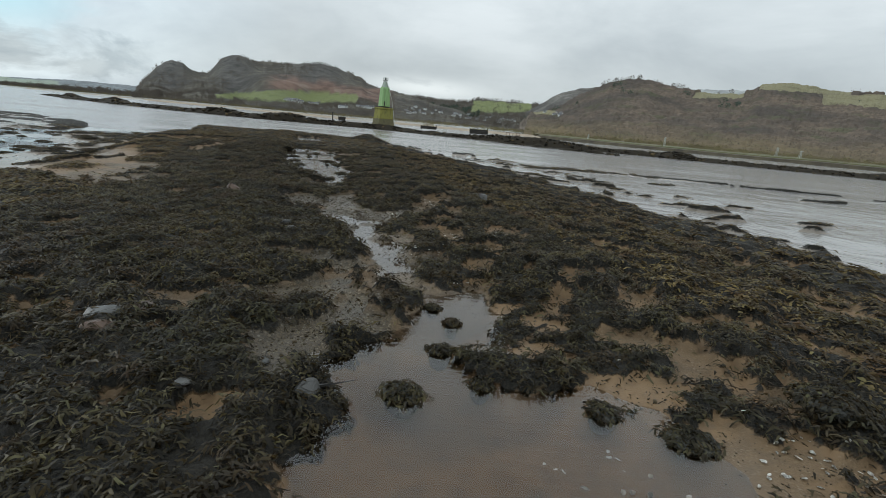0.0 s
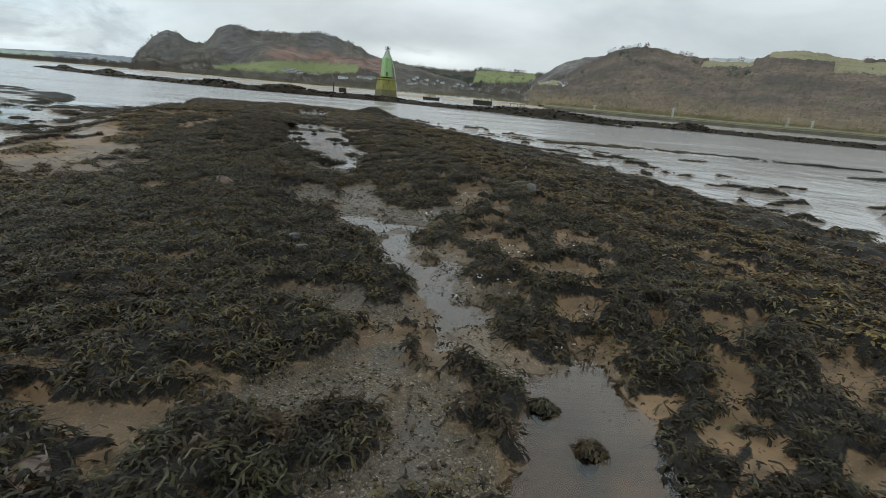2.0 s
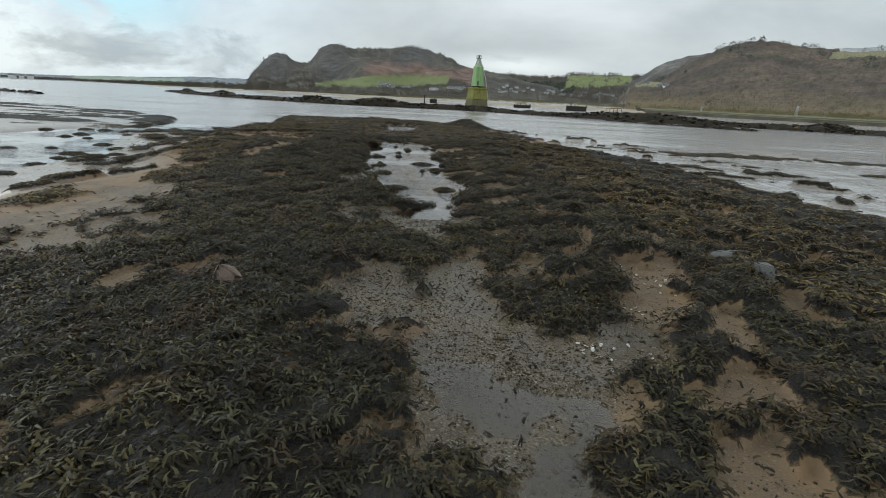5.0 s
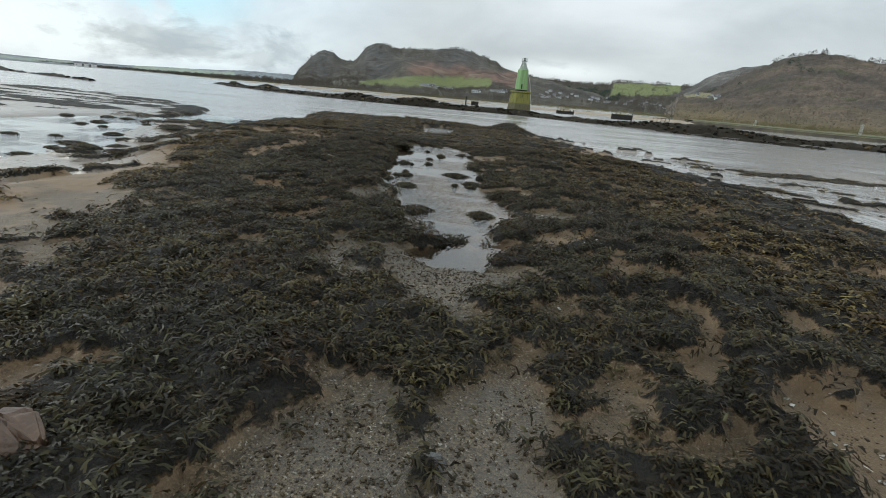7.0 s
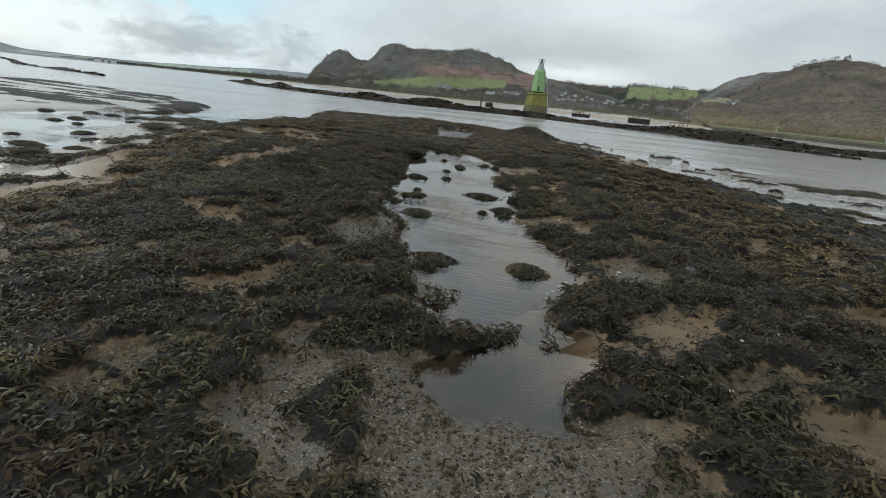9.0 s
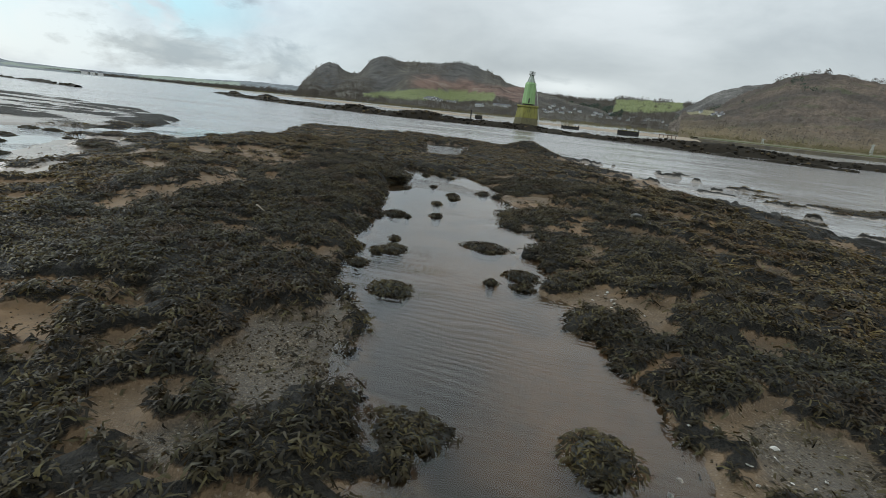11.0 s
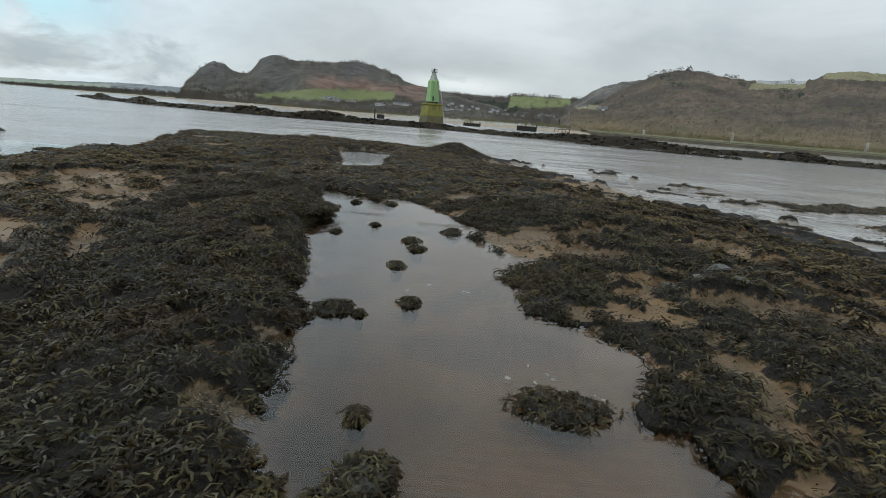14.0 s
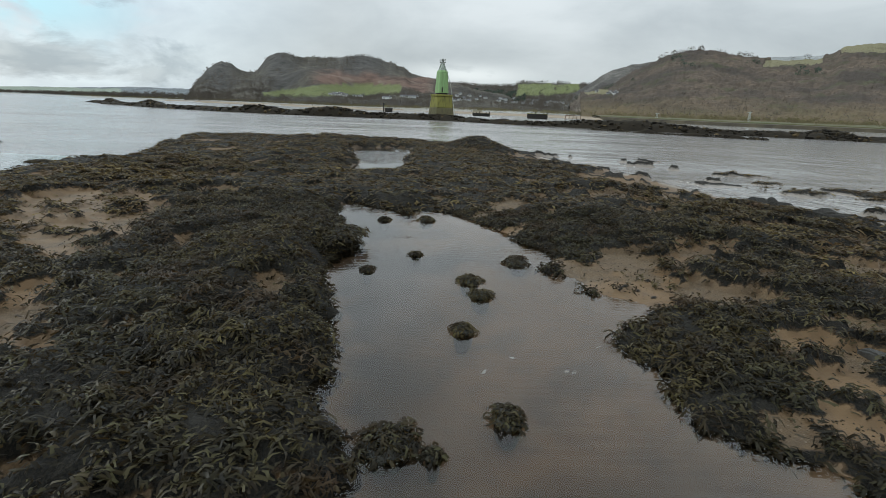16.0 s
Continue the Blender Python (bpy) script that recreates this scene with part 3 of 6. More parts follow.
# gravel beds, and the runnel that drains from pool to pool
GRAVEL_A = [(-0.98, 2.77, 0.3, 0.14, 111), (-1.04, 3.16, 0.31, 0.27, 134), (-0.9, 3.29, 0.51, 0.32, 69), (-0.5, 3.51, 0.3, 0.25, 90), (-0.62, 3.67, 0.2, 0.17, 79), (-1.4, 3.87, 0.21, 0.14, 114), (-0.62, 3.96, 0.25, 0.23, 57), (-1.3, 3.98, 0.26, 0.22, 118), (-1.03, 4.07, 0.31, 0.29, 104), (-1.21, 4.35, 0.15, 0.13, 12), (-0.89, 4.46, 0.13, 0.08, 7), (-1.28, 4.79, 0.22, 0.12, 103), (-0.91, 4.83, 0.13, 0.09, 9), (-1.14, 5.02, 0.35, 0.19, 19), (-1.48, 5.11, 0.32, 0.16, 16), (-1.2, 5.19, 0.31, 0.19, 162), (-1.23, 7.68, 0.64, 0.46, 26), (-1.49, 7.77, 1.06, 0.36, 99), (-2.38, 8.13, 0.13, 0.1, 1), (-0.52, 8.32, 0.44, 0.24, 74)]
GRAVEL_B = [(-2.14, 8.43, 0.32, 0.3, 5), (-2.69, 8.52, 0.22, 0.11, 126), (-2.45, 8.58, 0.45, 0.33, 108), (-2.37, 8.63, 0.56, 0.37, 103), (-2.3, 8.76, 0.69, 0.43, 93), (-2.53, 9.03, 0.4, 0.27, 116), (-2.22, 10.32, 0.2, 0.16, 59), (-2.37, 10.6, 0.27, 0.22, 73), (-2.54, 10.88, 0.62, 0.5, 32), (-3.45, 11, 0.4, 0.33, 110), (-3.56, 11.07, 0.17, 0.14, 163), (-2.68, 11.14, 0.52, 0.42, 56), (-2.63, 11.25, 0.85, 0.61, 91), (-3.7, 11.29, 0.16, 0.15, 30), (-2.94, 11.3, 0.46, 0.32, 28), (-3.29, 11.41, 0.46, 0.34, 37), (-3.58, 11.61, 0.32, 0.24, 21), (-3.41, 12.35, 0.22, 0.13, 32), (-3.38, 13.01, 0.3, 0.23, 61), (-4.48, 13.03, 0.18, 0.13, 34)]
GRAVEL_C = [(-4.46, 13.75, 0.61, 0.3, 113), (-4.42, 13.77, 0.39, 0.29, 124), (-4.45, 13.89, 0.54, 0.23, 111), (-1.78, 13.98, 0.46, 0.23, 66), (-4.45, 14.18, 0.25, 0.18, 140), (-4.4, 14.21, 0.36, 0.13, 121), (-4.41, 14.27, 0.3, 0.11, 123), (-4.54, 14.63, 0.31, 0.06, 120), (-5.47, 16.59, 0.15, 0.09, 163), (-5.56, 17.36, 0.17, 0.09, 120)]
GRAVELS = GRAVEL_A + GRAVEL_B + GRAVEL_C
RUNNEL_A = [(0.26, 4.11, 0.5, 0.22, 83), (0.07, 4.11, 0.31, 0.2, 64), (0.22, 4.45, 0.28, 0.13, 73), (-0.35, 4.67, 0.2, 0.11, 71), (-0.31, 4.84, 0.53, 0.18, 96), (-0.3, 4.98, 0.61, 0.15, 93), (-0.35, 5.09, 0.26, 0.12, 76), (-0.03, 5.43, 0.3, 0.19, 83), (-0.52, 5.63, 0.36, 0.21, 123), (-0.55, 5.71, 0.34, 0.23, 77), (-0.91, 5.92, 0.23, 0.19, 74), (-0.88, 6.03, 0.21, 0.12, 18), (-0.53, 6.17, 0.76, 0.25, 93), (-0.96, 6.54, 0.58, 0.28, 91), (-1.01, 6.54, 0.37, 0.12, 88), (-0.99, 6.84, 0.57, 0.31, 92), (-1.08, 6.89, 0.4, 0.17, 92), (-1.2, 6.98, 0.32, 0.18, 89), (-1.3, 7.59, 0.49, 0.43, 50), (-0.96, 7.88, 0.62, 0.39, 81)]
RUNNEL_B = [(-1.39, 7.96, 0.48, 0.29, 19), (-1.41, 8.01, 0.64, 0.47, 69), (-1.72, 8.53, 0.29, 0.24, 41), (-1.85, 8.91, 0.25, 0.17, 92), (-1.77, 9.43, 0.28, 0.14, 93), (-2.36, 10.79, 0.38, 0.28, 42), (-2.13, 10.9, 0.21, 0.13, 85), (-2.4, 11.45, 0.36, 0.26, 51), (-2.36, 11.5, 0.27, 0.18, 55), (-2.68, 11.61, 0.34, 0.17, 29)]
RUNNELS = RUNNEL_A + RUNNEL_B
# tufts and banks of weed that stand between the bare patches
TUFT_A = [(0.84, 2.91, 0.18, 0.12, 35), (0.54, 3.01, 0.4, 0.19, 155), (-0.67, 3.24, 0.12, 0.11, 106), (-0.67, 3.28, 0.13, 0.09, 12), (-1.02, 3.65, 0.24, 0.22, 128), (-1.03, 3.71, 0.24, 0.22, 2), (-0.29, 4.03, 0.23, 0.17, 32), (0.15, 4.69, 0.28, 0.15, 71), (0.11, 4.76, 0.24, 0.13, 54), (-0.15, 4.85, 0.26, 0.14, 61), (-0.03, 4.93, 0.27, 0.18, 67), (-0.49, 5.3, 0.2, 0.15, 66), (-0.86, 5.4, 0.11, 0.1, 40), (-0.72, 5.81, 0.14, 0.11, 29), (-0.1, 6.05, 0.24, 0.16, 61), (-0.09, 6.17, 0.34, 0.22, 67), (-1.43, 6.79, 0.23, 0.16, 93), (-0.79, 6.96, 0.37, 0.26, 73), (-0.45, 7.29, 0.25, 0.15, 66), (-2.16, 7.44, 0.33, 0.31, 142)]
TUFT_B = [(-0.96, 8.65, 0.61, 0.39, 28), (-1.87, 8.82, 0.29, 0.22, 92), (-1.04, 8.88, 0.38, 0.2, 70), (-1.35, 8.89, 0.46, 0.36, 37), (-1.36, 8.98, 0.31, 0.21, 39), (-2.03, 9.19, 0.28, 0.23, 36), (-2.42, 9.66, 0.41, 0.35, 28), (-1.51, 9.79, 0.26, 0.17, 84), (-1.45, 10.11, 0.34, 0.21, 86), (-1.53, 10.22, 0.23, 0.14, 80), (-3.02, 10.41, 0.36, 0.3, 29), (-3.04, 10.47, 0.3, 0.21, 24), (-2.04, 10.74, 0.29, 0.17, 33), (-3.32, 11.01, 0.21, 0.15, 116), (-3.34, 11.04, 0.24, 0.19, 107), (-3.35, 11.11, 0.21, 0.13, 126), (-3.35, 11.31, 0.2, 0.12, 120), (-3.46, 11.78, 0.28, 0.18, 37), (-2.07, 11.89, 0.36, 0.2, 69), (-2, 11.95, 0.34, 0.22, 62)]
TUFT_C = [(-2.83, 12.18, 0.5, 0.07, 47), (-2.56, 12.25, 0.22, 0.13, 44), (-1.4, 12.48, 0.24, 0.12, 66), (-2.26, 12.97, 0.31, 0.18, 71), (-2.15, 13.06, 0.51, 0.26, 81), (-1.92, 13.43, 0.47, 0.25, 51), (-2.1, 14.55, 0.42, 0.22, 69), (-2.9, 16.08, 0.42, 0.21, 48), (-3.03, 16.74, 0.32, 0.17, 59), (-3.01, 17.13, 0.31, 0.26, 157), (-3, 17.19, 0.44, 0.2, 32), (-8.85, 17.34, 1.31, 0.65, 137), (-8.75, 17.81, 1.14, 0.46, 141), (-2.96, 17.82, 0.36, 0.23, 72)]
TUFTS = TUFT_A + TUFT_B + TUFT_C
# weedy bars in the eastern shallows
BARS = [(9.4, 31.4, 3.6, .8, 10), (15.5, 31.6, 4.5, .6, 3), (22.5, 30.5, 4, .5, -3), (29, 29, 3, .4, -6), (12.1, 26.3, 1.0, .25, 10), (20, 24.6, 1.2, .3, 15), (7.7, 26.7, .7, .22, -25), (7.6, 13.7, .5, .15, -20), (8.6, 11.8, .35, .14, -20), (12.3, 15.3, .4, .12, 0),
        (11.5, 18.3, .5, .12, 10), (8.8, 17.4, .4, .12, 5), (2.3, 31.6, .7, .22, 5), (4.3, 32.6, .5, .2, 5), (5.4, 31.4, .3, .2, 0), (3.1, 26.9, .9, .35, -40), (4.7, 25.2, .9, .22, -35), (5.3, 22.8, .9, .2, -30), (1.8, 27.8, .3, .2, 0)]
WEST_BARS = [(-17.6, 24.9, 1.27, .6, 17), (-15.5, 24.2, .92, .5, 10), (-16.1, 22.5, .63, .35, 131), (-17.5, 29.3, 1.35, .6, 105), (-20.5, 31.2, 1.7, .65, 113), (-16.2, 29.2, 1.59, .6, 102), (-14.3, 21.4, .64, .4, 99), (-13.4, 22.6, .97, .58, 73),
             (-11.7, 22.7, .91, .6, 74), (-9.8, 12.8, .51, .34, 159), (-11.2, 16.2, .68, .5, 40), (-12.8, 16, .5, .4, 150), (-13.1, 19.3, .65, .5, 89), (-12.1, 25.3, .61, .5, 123), (-11.8, 26.6, .57, .48, 96)]
# bed of the trickle that runs from pool to pool: x, y, half width
TRICKLE = [(-.06, 3.5, .2), (.07, 4.0, .2), (.06, 4.3, .18), (-.25, 4.5, .2), (-.42, 4.75, .22), (-.42, 5.15, .2), (-.58, 5.55, .22), (-.88, 6.0, .25), (-1.02, 6.7, .22), (-1.15, 7.4, .3), (-1.55, 8.15, .42), (-1.75, 8.7, .3), (-1.95, 9.3, .22)]


def patch_cover(x, y, patches, wobble=1.0, seed=11, grain=0.34):
    """1 within any of the patches, 0 outside, with ragged rims."""
    cover = np.zeros(np.shape(x))
    ragged = (0.7 * lumps(x, y, grain, seed, 3) + 0.3 * lumps(x, y, grain * 0.35, seed + 5, 2) - 0.5) * 2 * wobble
    for cx, cy, a, b, turn in patches:
        c, s = math.cos(radians(turn)), math.sin(radians(turn))
        u, v = (x - cx) * c + (y - cy) * s, -(x - cx) * s + (y - cy) * c
        near = (np.abs(u) < 2.2 * a + 0.3) & (np.abs(v) < 2.2 * b + 0.3)
        if near.any():
            r = np.sqrt((u[near] / (a + 0.01)) ** 2 + (v[near] / (b + 0.02)) ** 2)
            cover[near] = np.maximum(cover[near], 1 - fade(0.88, 1.12, r + ragged[near]))
    return cover


BANK = ((-4000, 2100), (-1500, 1500), (-700, 850), (-300, 520), (-116, 435), (-29, 410), (55, 346), (90, 275), (122, 240), (170, 212), (300, 150), (900, -60), (4500, -900))


def bank_distance(x, y):
    """Metres beyond the far bank's line, minus on the river's side."""
    best, sign = np.full(np.shape(x), 1e9), np.ones(np.shape(x))
    for (ax, ay), (bx, by) in zip(BANK, BANK[1:]):
        dx, dy = bx - ax, by - ay
        t = np.clip(((x - ax) * dx + (y - ay) * dy) / (dx * dx + dy * dy), 0, 1)
        d = np.hypot(x - ax - t * dx, y - ay - t * dy)
        side = np.where((y - ay) * dx - (x - ax) * dy > 0, 1.0, -1.0)
        sign, best = np.where(d < best, side, sign), np.minimum(d, best)
    return sign * best


# shallow inlet between the spit and the mudbank
INLET_SHORE = [(-9.5, 5), (-12.4, 12), (-13.4, 14.8), (-13.2, 15.4), (-13.5, 16.6), (-14, 18.6), (-15.2, 20.6), (-16.7, 21.6), (-17.5, 23.5), (-18.3, 26.2), (-18.8, 30), (-19, 36), (-26, 42), (-30, 30), (-30, 10), (-20, -5)]


def way_at(y):
    """Across the spit, the line one walks along."""
    return np.interp(y, (0, 4, 9, 13, 16.5, 26), (0, -1.1, -2.4, -3.7, -5, -6))


def lie(x, y):
    """Height of the ground and what lies on it, at arrays of places."""
    x, y = np.asarray(x, float), np.asarray(y, float)
    west, east = x - np.interp(y, EDGE_Y, WEST_X), np.interp(y, EDGE_Y, EAST_X) - x
    wob = (lumps(x, y, 2.2, 5, 3) - 0.5) * 1.8
    tip = 40.3 - y + wob
    west, east = west + wob + np.interp(y, (6, 12, 16), (2.6, 1.0, 0.0)) * fade(0, -2, west), east + wob
    z = 0.035 + 0.04 * (lumps(x, y, 1.7, 2, 2) - 0.5)
    z = z - 0.10 * fade(24, 36, y)
    bars = lumps(x * 0.45 + y * 0.1, y * 1.5, 1.6, 8, 3)
    bar_weed = patch_cover(x, y, BARS, 1.6, 15, 0.7)
    flat = -0.54 + 0.05 * lumps(x * 0.3, y, 3.0, 18, 2) + 0.015 * fade(0.56, 0.72, bars) * fade(-16, -9, east) + 0.025 * bar_weed
    deep = -1.3
    z = z + (flat - z) * (0.45 * fade(5.5, 0.5, east) + 0.55 * fade(1.6, -1.8, east))
    z = z + (deep - z) * fade(-16, -24, east) * (1 - bar_weed)
    wflat = -0.09 - 0.35 * fade(-0.3, -3.0, west) + 0.03 * (lumps(x, y, 1.5, 6, 2) - 0.5) - 0.12 * fade(0.5, -1.4, outline_distance(x, y, INLET_SHORE) + (lumps(x, y, 1.2, 46, 2) - 0.5) * 1.4)
    z = z + (wflat - z) * fade(0.9, -1.7, west)
    z = z + (deep - z) * fade(-0.4, -2.2, west) * fade(27, 32, y)
    mudbank = outline_distance(x, y, [(-19, 8), (-20.9, 16), (-21.4, 21), (-22, 23.5), (-21.1, 26.7), (-20.9, 28), (-22.6, 32), (-24.5, 34.6), (-27, 36), (-30, 37.7), (-33.4, 38.4), (-39.3, 40.9), (-46, 41.5), (-62, 46), (-120, 55), (-120, 0), (-40, -5), (-24, 5)])
    z = np.where(west < -1, z + (deep - z) * fade(-9, -14, west), z)
    z = np.maximum(z, -1.3 + 0.87 * fade(2.0, -0.5, mudbank) + 0.09 * lumps(x * 0.4, y, 2.5, 9, 3) * fade(0.5, -1.5, mudbank))
    z = z + (deep - z) * fade(1.0, -3.0, tip)
    # the weed
    cover = fade(-0.9, -0.1, np.minimum(np.minimum(west + 2.2 * fade(23, 27, y), east), tip + 2.5))
    thin = lumps(x, y, 1.3, 21, 3)
    off = np.abs(x - way_at(y))
    known = fade(4.2, 2.8, off) * fade(26, 22, y)
    sparse = fade(0.62, 0.70, thin - 0.35 + 0.49 * fade(4.5, 0.3, west) * (1 - 0.5 * fade(23, 27, y)) + 0.16 * fade(5.5, 2.0, east) + 0.22 * fade(2.5, 0.0, east) + 0.16 * fade(22, 31, y) - 0.3 * known)
    cover = cover * (1 - sparse)
    strewn = 1 - 0.9 * fade(0.57, 0.64, lumps(x, y, 0.17, 37, 3))
    bare = np.maximum(patch_cover(x, y, SANDS, 1.0, 11, 0.16), patch_cover(x, y, FLATS, 0.7, 12, 0.5) ** 0.5) * strewn
    gravel, runnel = patch_cover(x, y, GRAVELS, 0.75, 13, 0.24), patch_cover(x, y, RUNNELS, 0.7, 14, 0.2)
    broken = fade(0.58, 0.64, lumps(x, y, 0.3, 33, 3)) * fade(7.5, 5.5, y)
    gaps = fade(0.62, 0.68, lumps(x, y, 0.42, 35, 4) + 0.03 * fade(14, 20, y) * fade(-6, -3, x) + 0.03 * fade(0.3, 1.5, x - way_at(y) - 1) + 0.03 * fade(12, 18, y) * fade(2, -1, east - 3) - 0.05 * fade(0, -0.7, x - way_at(y)) * fade(3.5, 2.6, off))
    cover = cover * (1 - np.maximum.reduce([bare, gaps, gravel * (1 - 0.8 * broken) * (1 - 0.2 * (1 - strewn)), runnel * (1 - 0.6 * broken)]))
    keep = patch_cover(x, y, [(cx, cy, 0.85 * a, 0.85 * b, turn) for cx, cy, a, b, turn in TUFTS], 0.8, 16, 0.2)
    cover = np.maximum(cover, keep)
    bed = np.minimum.reduce([np.hypot(x - np.interp(s, range(len(TRICKLE)), [p[0] for p in TRICKLE]), y - np.interp(s, range(len(TRICKLE)), [p[1] for p in TRICKLE])) / np.interp(s, range(len(TRICKLE)), [p[2] for p in TRICKLE]) for s in np.arange(0, len(TRICKLE) - 0.9, 0.34)])
    bed = fade(1.25, 0.75, bed + (lumps(x, y, 0.16, 36, 2) - 0.5) * 1.1)
    cover, runnel = cover * (1 - 0.95 * bed), np.maximum(runnel, bed)
    # strays on the sand and in the shallows
    strays = fade(0.64, 0.68, lumps(x * 0.75, y * 1.3, 0.95, 41, 2) - 0.12 * fade(-0.5, -2.5, west)) * fade(-5, -2.5, west) * fade(0.6, -0.2, west) * (y < 40) * (y > 7)
    strays = np.maximum(strays, fade(0.75, 0.78, lumps(x * 0.6, y * 1.5, 0.8, 43, 2)) * fade(-9, -5, east) * fade(0.3, -0.4, east) * (y < 40))
    strays = np.maximum.reduce([strays * (1 - 0.85 * patch_cover(x, y, FLATS, 0.6, 12, 0.5)), bar_weed, patch_cover(x, y, WEST_BARS, 1.6, 17, 0.6)])
    rim = fade(-3.2, -1.2, mudbank) * fade(0.8, -0.2, mudbank) * fade(24, 28, y)
    bank_weed = np.maximum(fade(0.46, 0.54, lumps(x * 0.3, y, 0.9, 47, 3)) * fade(-1.0, -3, mudbank) * 0.9, rim * fade(0.28, 0.4, lumps(x, y, 2.0, 48, 2)))
    pools = np.minimum.reduce([outline_distance(x, y, p) for p in (NEAR_POOL, LONG_POOL, SMALL_POOL, FAR_POOL)])
    ragged = pools + (lumps(x, y, 0.26, 51, 2) - 0.5) * 0.28 + (lumps(x, y, 0.6, 52, 2) - 0.5) * 0.3 + (lumps(x, y, 1.6, 53, 2) - 0.5) * 2.0 * fade(25, 27, y) + 0.42 * keep
    shore = np.interp(y, (2, 4, 12, 14, 18, 23), (0.2, 0, -2.8, -3.4, -4.9, -6))
    over = fade(0.2, -0.2, x - shore) * 0.11
    cover = cover * fade(-0.01, 0.08, ragged + over)
    cover = np.maximum(cover, np.maximum(strays, bank_weed))
    heap = 0.008 + (0.06 * lumps(x, y, 0.6, 61, 2) + 0.05 * lumps(x, y, 0.16, 63, 2) + 0.09 * fade(0.4, 0.66, lumps(x, y, 0.34, 64, 2)) * (0.5 + 0.5 * fade(1.6, 3.2, np.abs(x - way_at(y))))) * cover * (1 - 0.75 * bar_weed) * (1 - 0.55 * fade(3.5, 0.5, west)) + 0.14 * cover * np.maximum(lumps(x, y, 1.9, 62, 2) - 0.35, 0)
    mound = 0.55 * np.exp(-(((x + 5.1) / 1.3) ** 2 + ((y - 35.6) / 1.1) ** 2)) + 0.28 * np.exp(-(((x + 8.0) / 1.0) ** 2 + ((y - 17.2) / 0.9) ** 2)) + 0.12 * np.exp(-(((x + 6.9) / 0.5) ** 2 + ((y - 20.2) / 1.6) ** 2))
    z = z - 0.05 * runnel * fade(0.35, 0.6, lumps(x, y, 0.45, 85, 2)) * fade(8.5, 7.5, y) + cover * heap * (1 - 0.4 * keep) * (0.12 + 0.88 * fade(-0.05, 1.2, ragged + 10 * over)) + mound + strays * 0.05 - bar_weed * 0.03
    inside = fade(0.05, -0.32, ragged)
    z = np.where(ragged < 0.3, np.minimum(z, z + (-0.07 - 0.05 * lumps(x, y, 1.1, 71) - z) * fade(0.28, -0.26, ragged)) - 0.04 * inside, z)
    wet = np.maximum.reduce([0.75 * runnel, 0.75 * gravel * lumps(x, y, 0.9, 81), fade(0.35, 0.0, ragged) * 0.8, fade(-0.6, -2.2, west) * (0.7 + 0.3 * lumps(x, y, 1.6, 86, 2)) , 0.6 * fade(0.5, -1.5, mudbank), fade(0.5, -1.5, east)]) * (1 - 0.75 * fade(0.0, -0.12, ragged))
    far = bank_distance(x, y)
    z = z + (0.9 + 2.0 * lumps(x, y, 90, 91, 2) - z) * fade(-2, 14, far) + fade(60, 900, far) * 22 * lumps(x, y, 400, 95, 2)
    mud = np.maximum.reduce([fade(0.2, -2.0, east), 0.85 * fade(0.5, -1.5, mudbank), 0.7 * fade(-0.6, -2.0, west), 0.15 * patch_cover(x, y, FLATS, 0.3)])
    silt = fade(0.0, -0.25, ragged) * np.clip(fade(1.5, 0.1, x - np.interp(y, [p[1] for p in LONG_POOL_WEST[::-1]], [p[0] for p in LONG_POOL_WEST[::-1]]) + (lumps(x, y, 0.7, 87, 2) - 0.5) * 0.9) * (y > 11) + 0.5 * fade(0.5, 0.65, lumps(x, y, 0.8, 88, 2)), 0, 1)
    return dict(z=z, weed=cover, gravel=np.maximum.reduce([gravel, 0.75 * bare * fade(0.3, -0.6, x) * fade(7, 9, y) * fade(13.5, 12, y), np.minimum(1.0, 0.65 * runnel + 0.5 * runnel * lumps(x, y, 0.6, 83)), 0.5 * gaps * fade(8, -2, x)]), wet=wet, mud=mud, silt=silt, land=fade(-4, 6, far))


def spaced(lo, hi, fine, wide_lo, wide_hi, reach):
    """Plan lines: fine from lo to hi, then wider and wider."""
    def run(start, end, sign):
        out, step, at = [], fine, start
        while abs(at) < reach and len(out) < 600:
            step = min(step * 1.045, 0.3) if (sign > 0 and at < end) or (sign < 0 and at > end) else step * 1.13
            at += sign * step
            out.append(at)
        return out
    return np.array(run(lo, wide_lo, -1)[::-1] + list(np.arange(lo, hi, fine)) + run(hi, wide_hi, 1))


gx, gy = spaced(-8.3, 3.4, 0.075, -30, 20, 4600), spaced(1.0, 23.5, 0.075, -3, 42, 4600)
GX, GY = np.meshgrid(gx, gy)
here = lie(GX, GY)
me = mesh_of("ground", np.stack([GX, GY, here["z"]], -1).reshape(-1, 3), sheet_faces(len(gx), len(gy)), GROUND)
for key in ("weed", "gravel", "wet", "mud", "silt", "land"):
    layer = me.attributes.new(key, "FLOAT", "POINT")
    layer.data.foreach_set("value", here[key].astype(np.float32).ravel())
tagged(new("ground", me), "brown wet sand, gravel and mud of a tidal foreshore", "ground", kind="structure")

# ---- water ----
def flat_sheet(name, x0, y0, x1, y1, z, material, cells=1):
    xs, ys = np.linspace(x0, x1, cells + 1), np.linspace(y0, y1, cells + 1)
    X, Y = np.meshgrid(xs, ys)
    return new(name, mesh_of(name, np.stack([X, Y, np.full_like(X, z)], -1).reshape(-1, 3), sheet_faces(cells + 1, cells + 1), material))


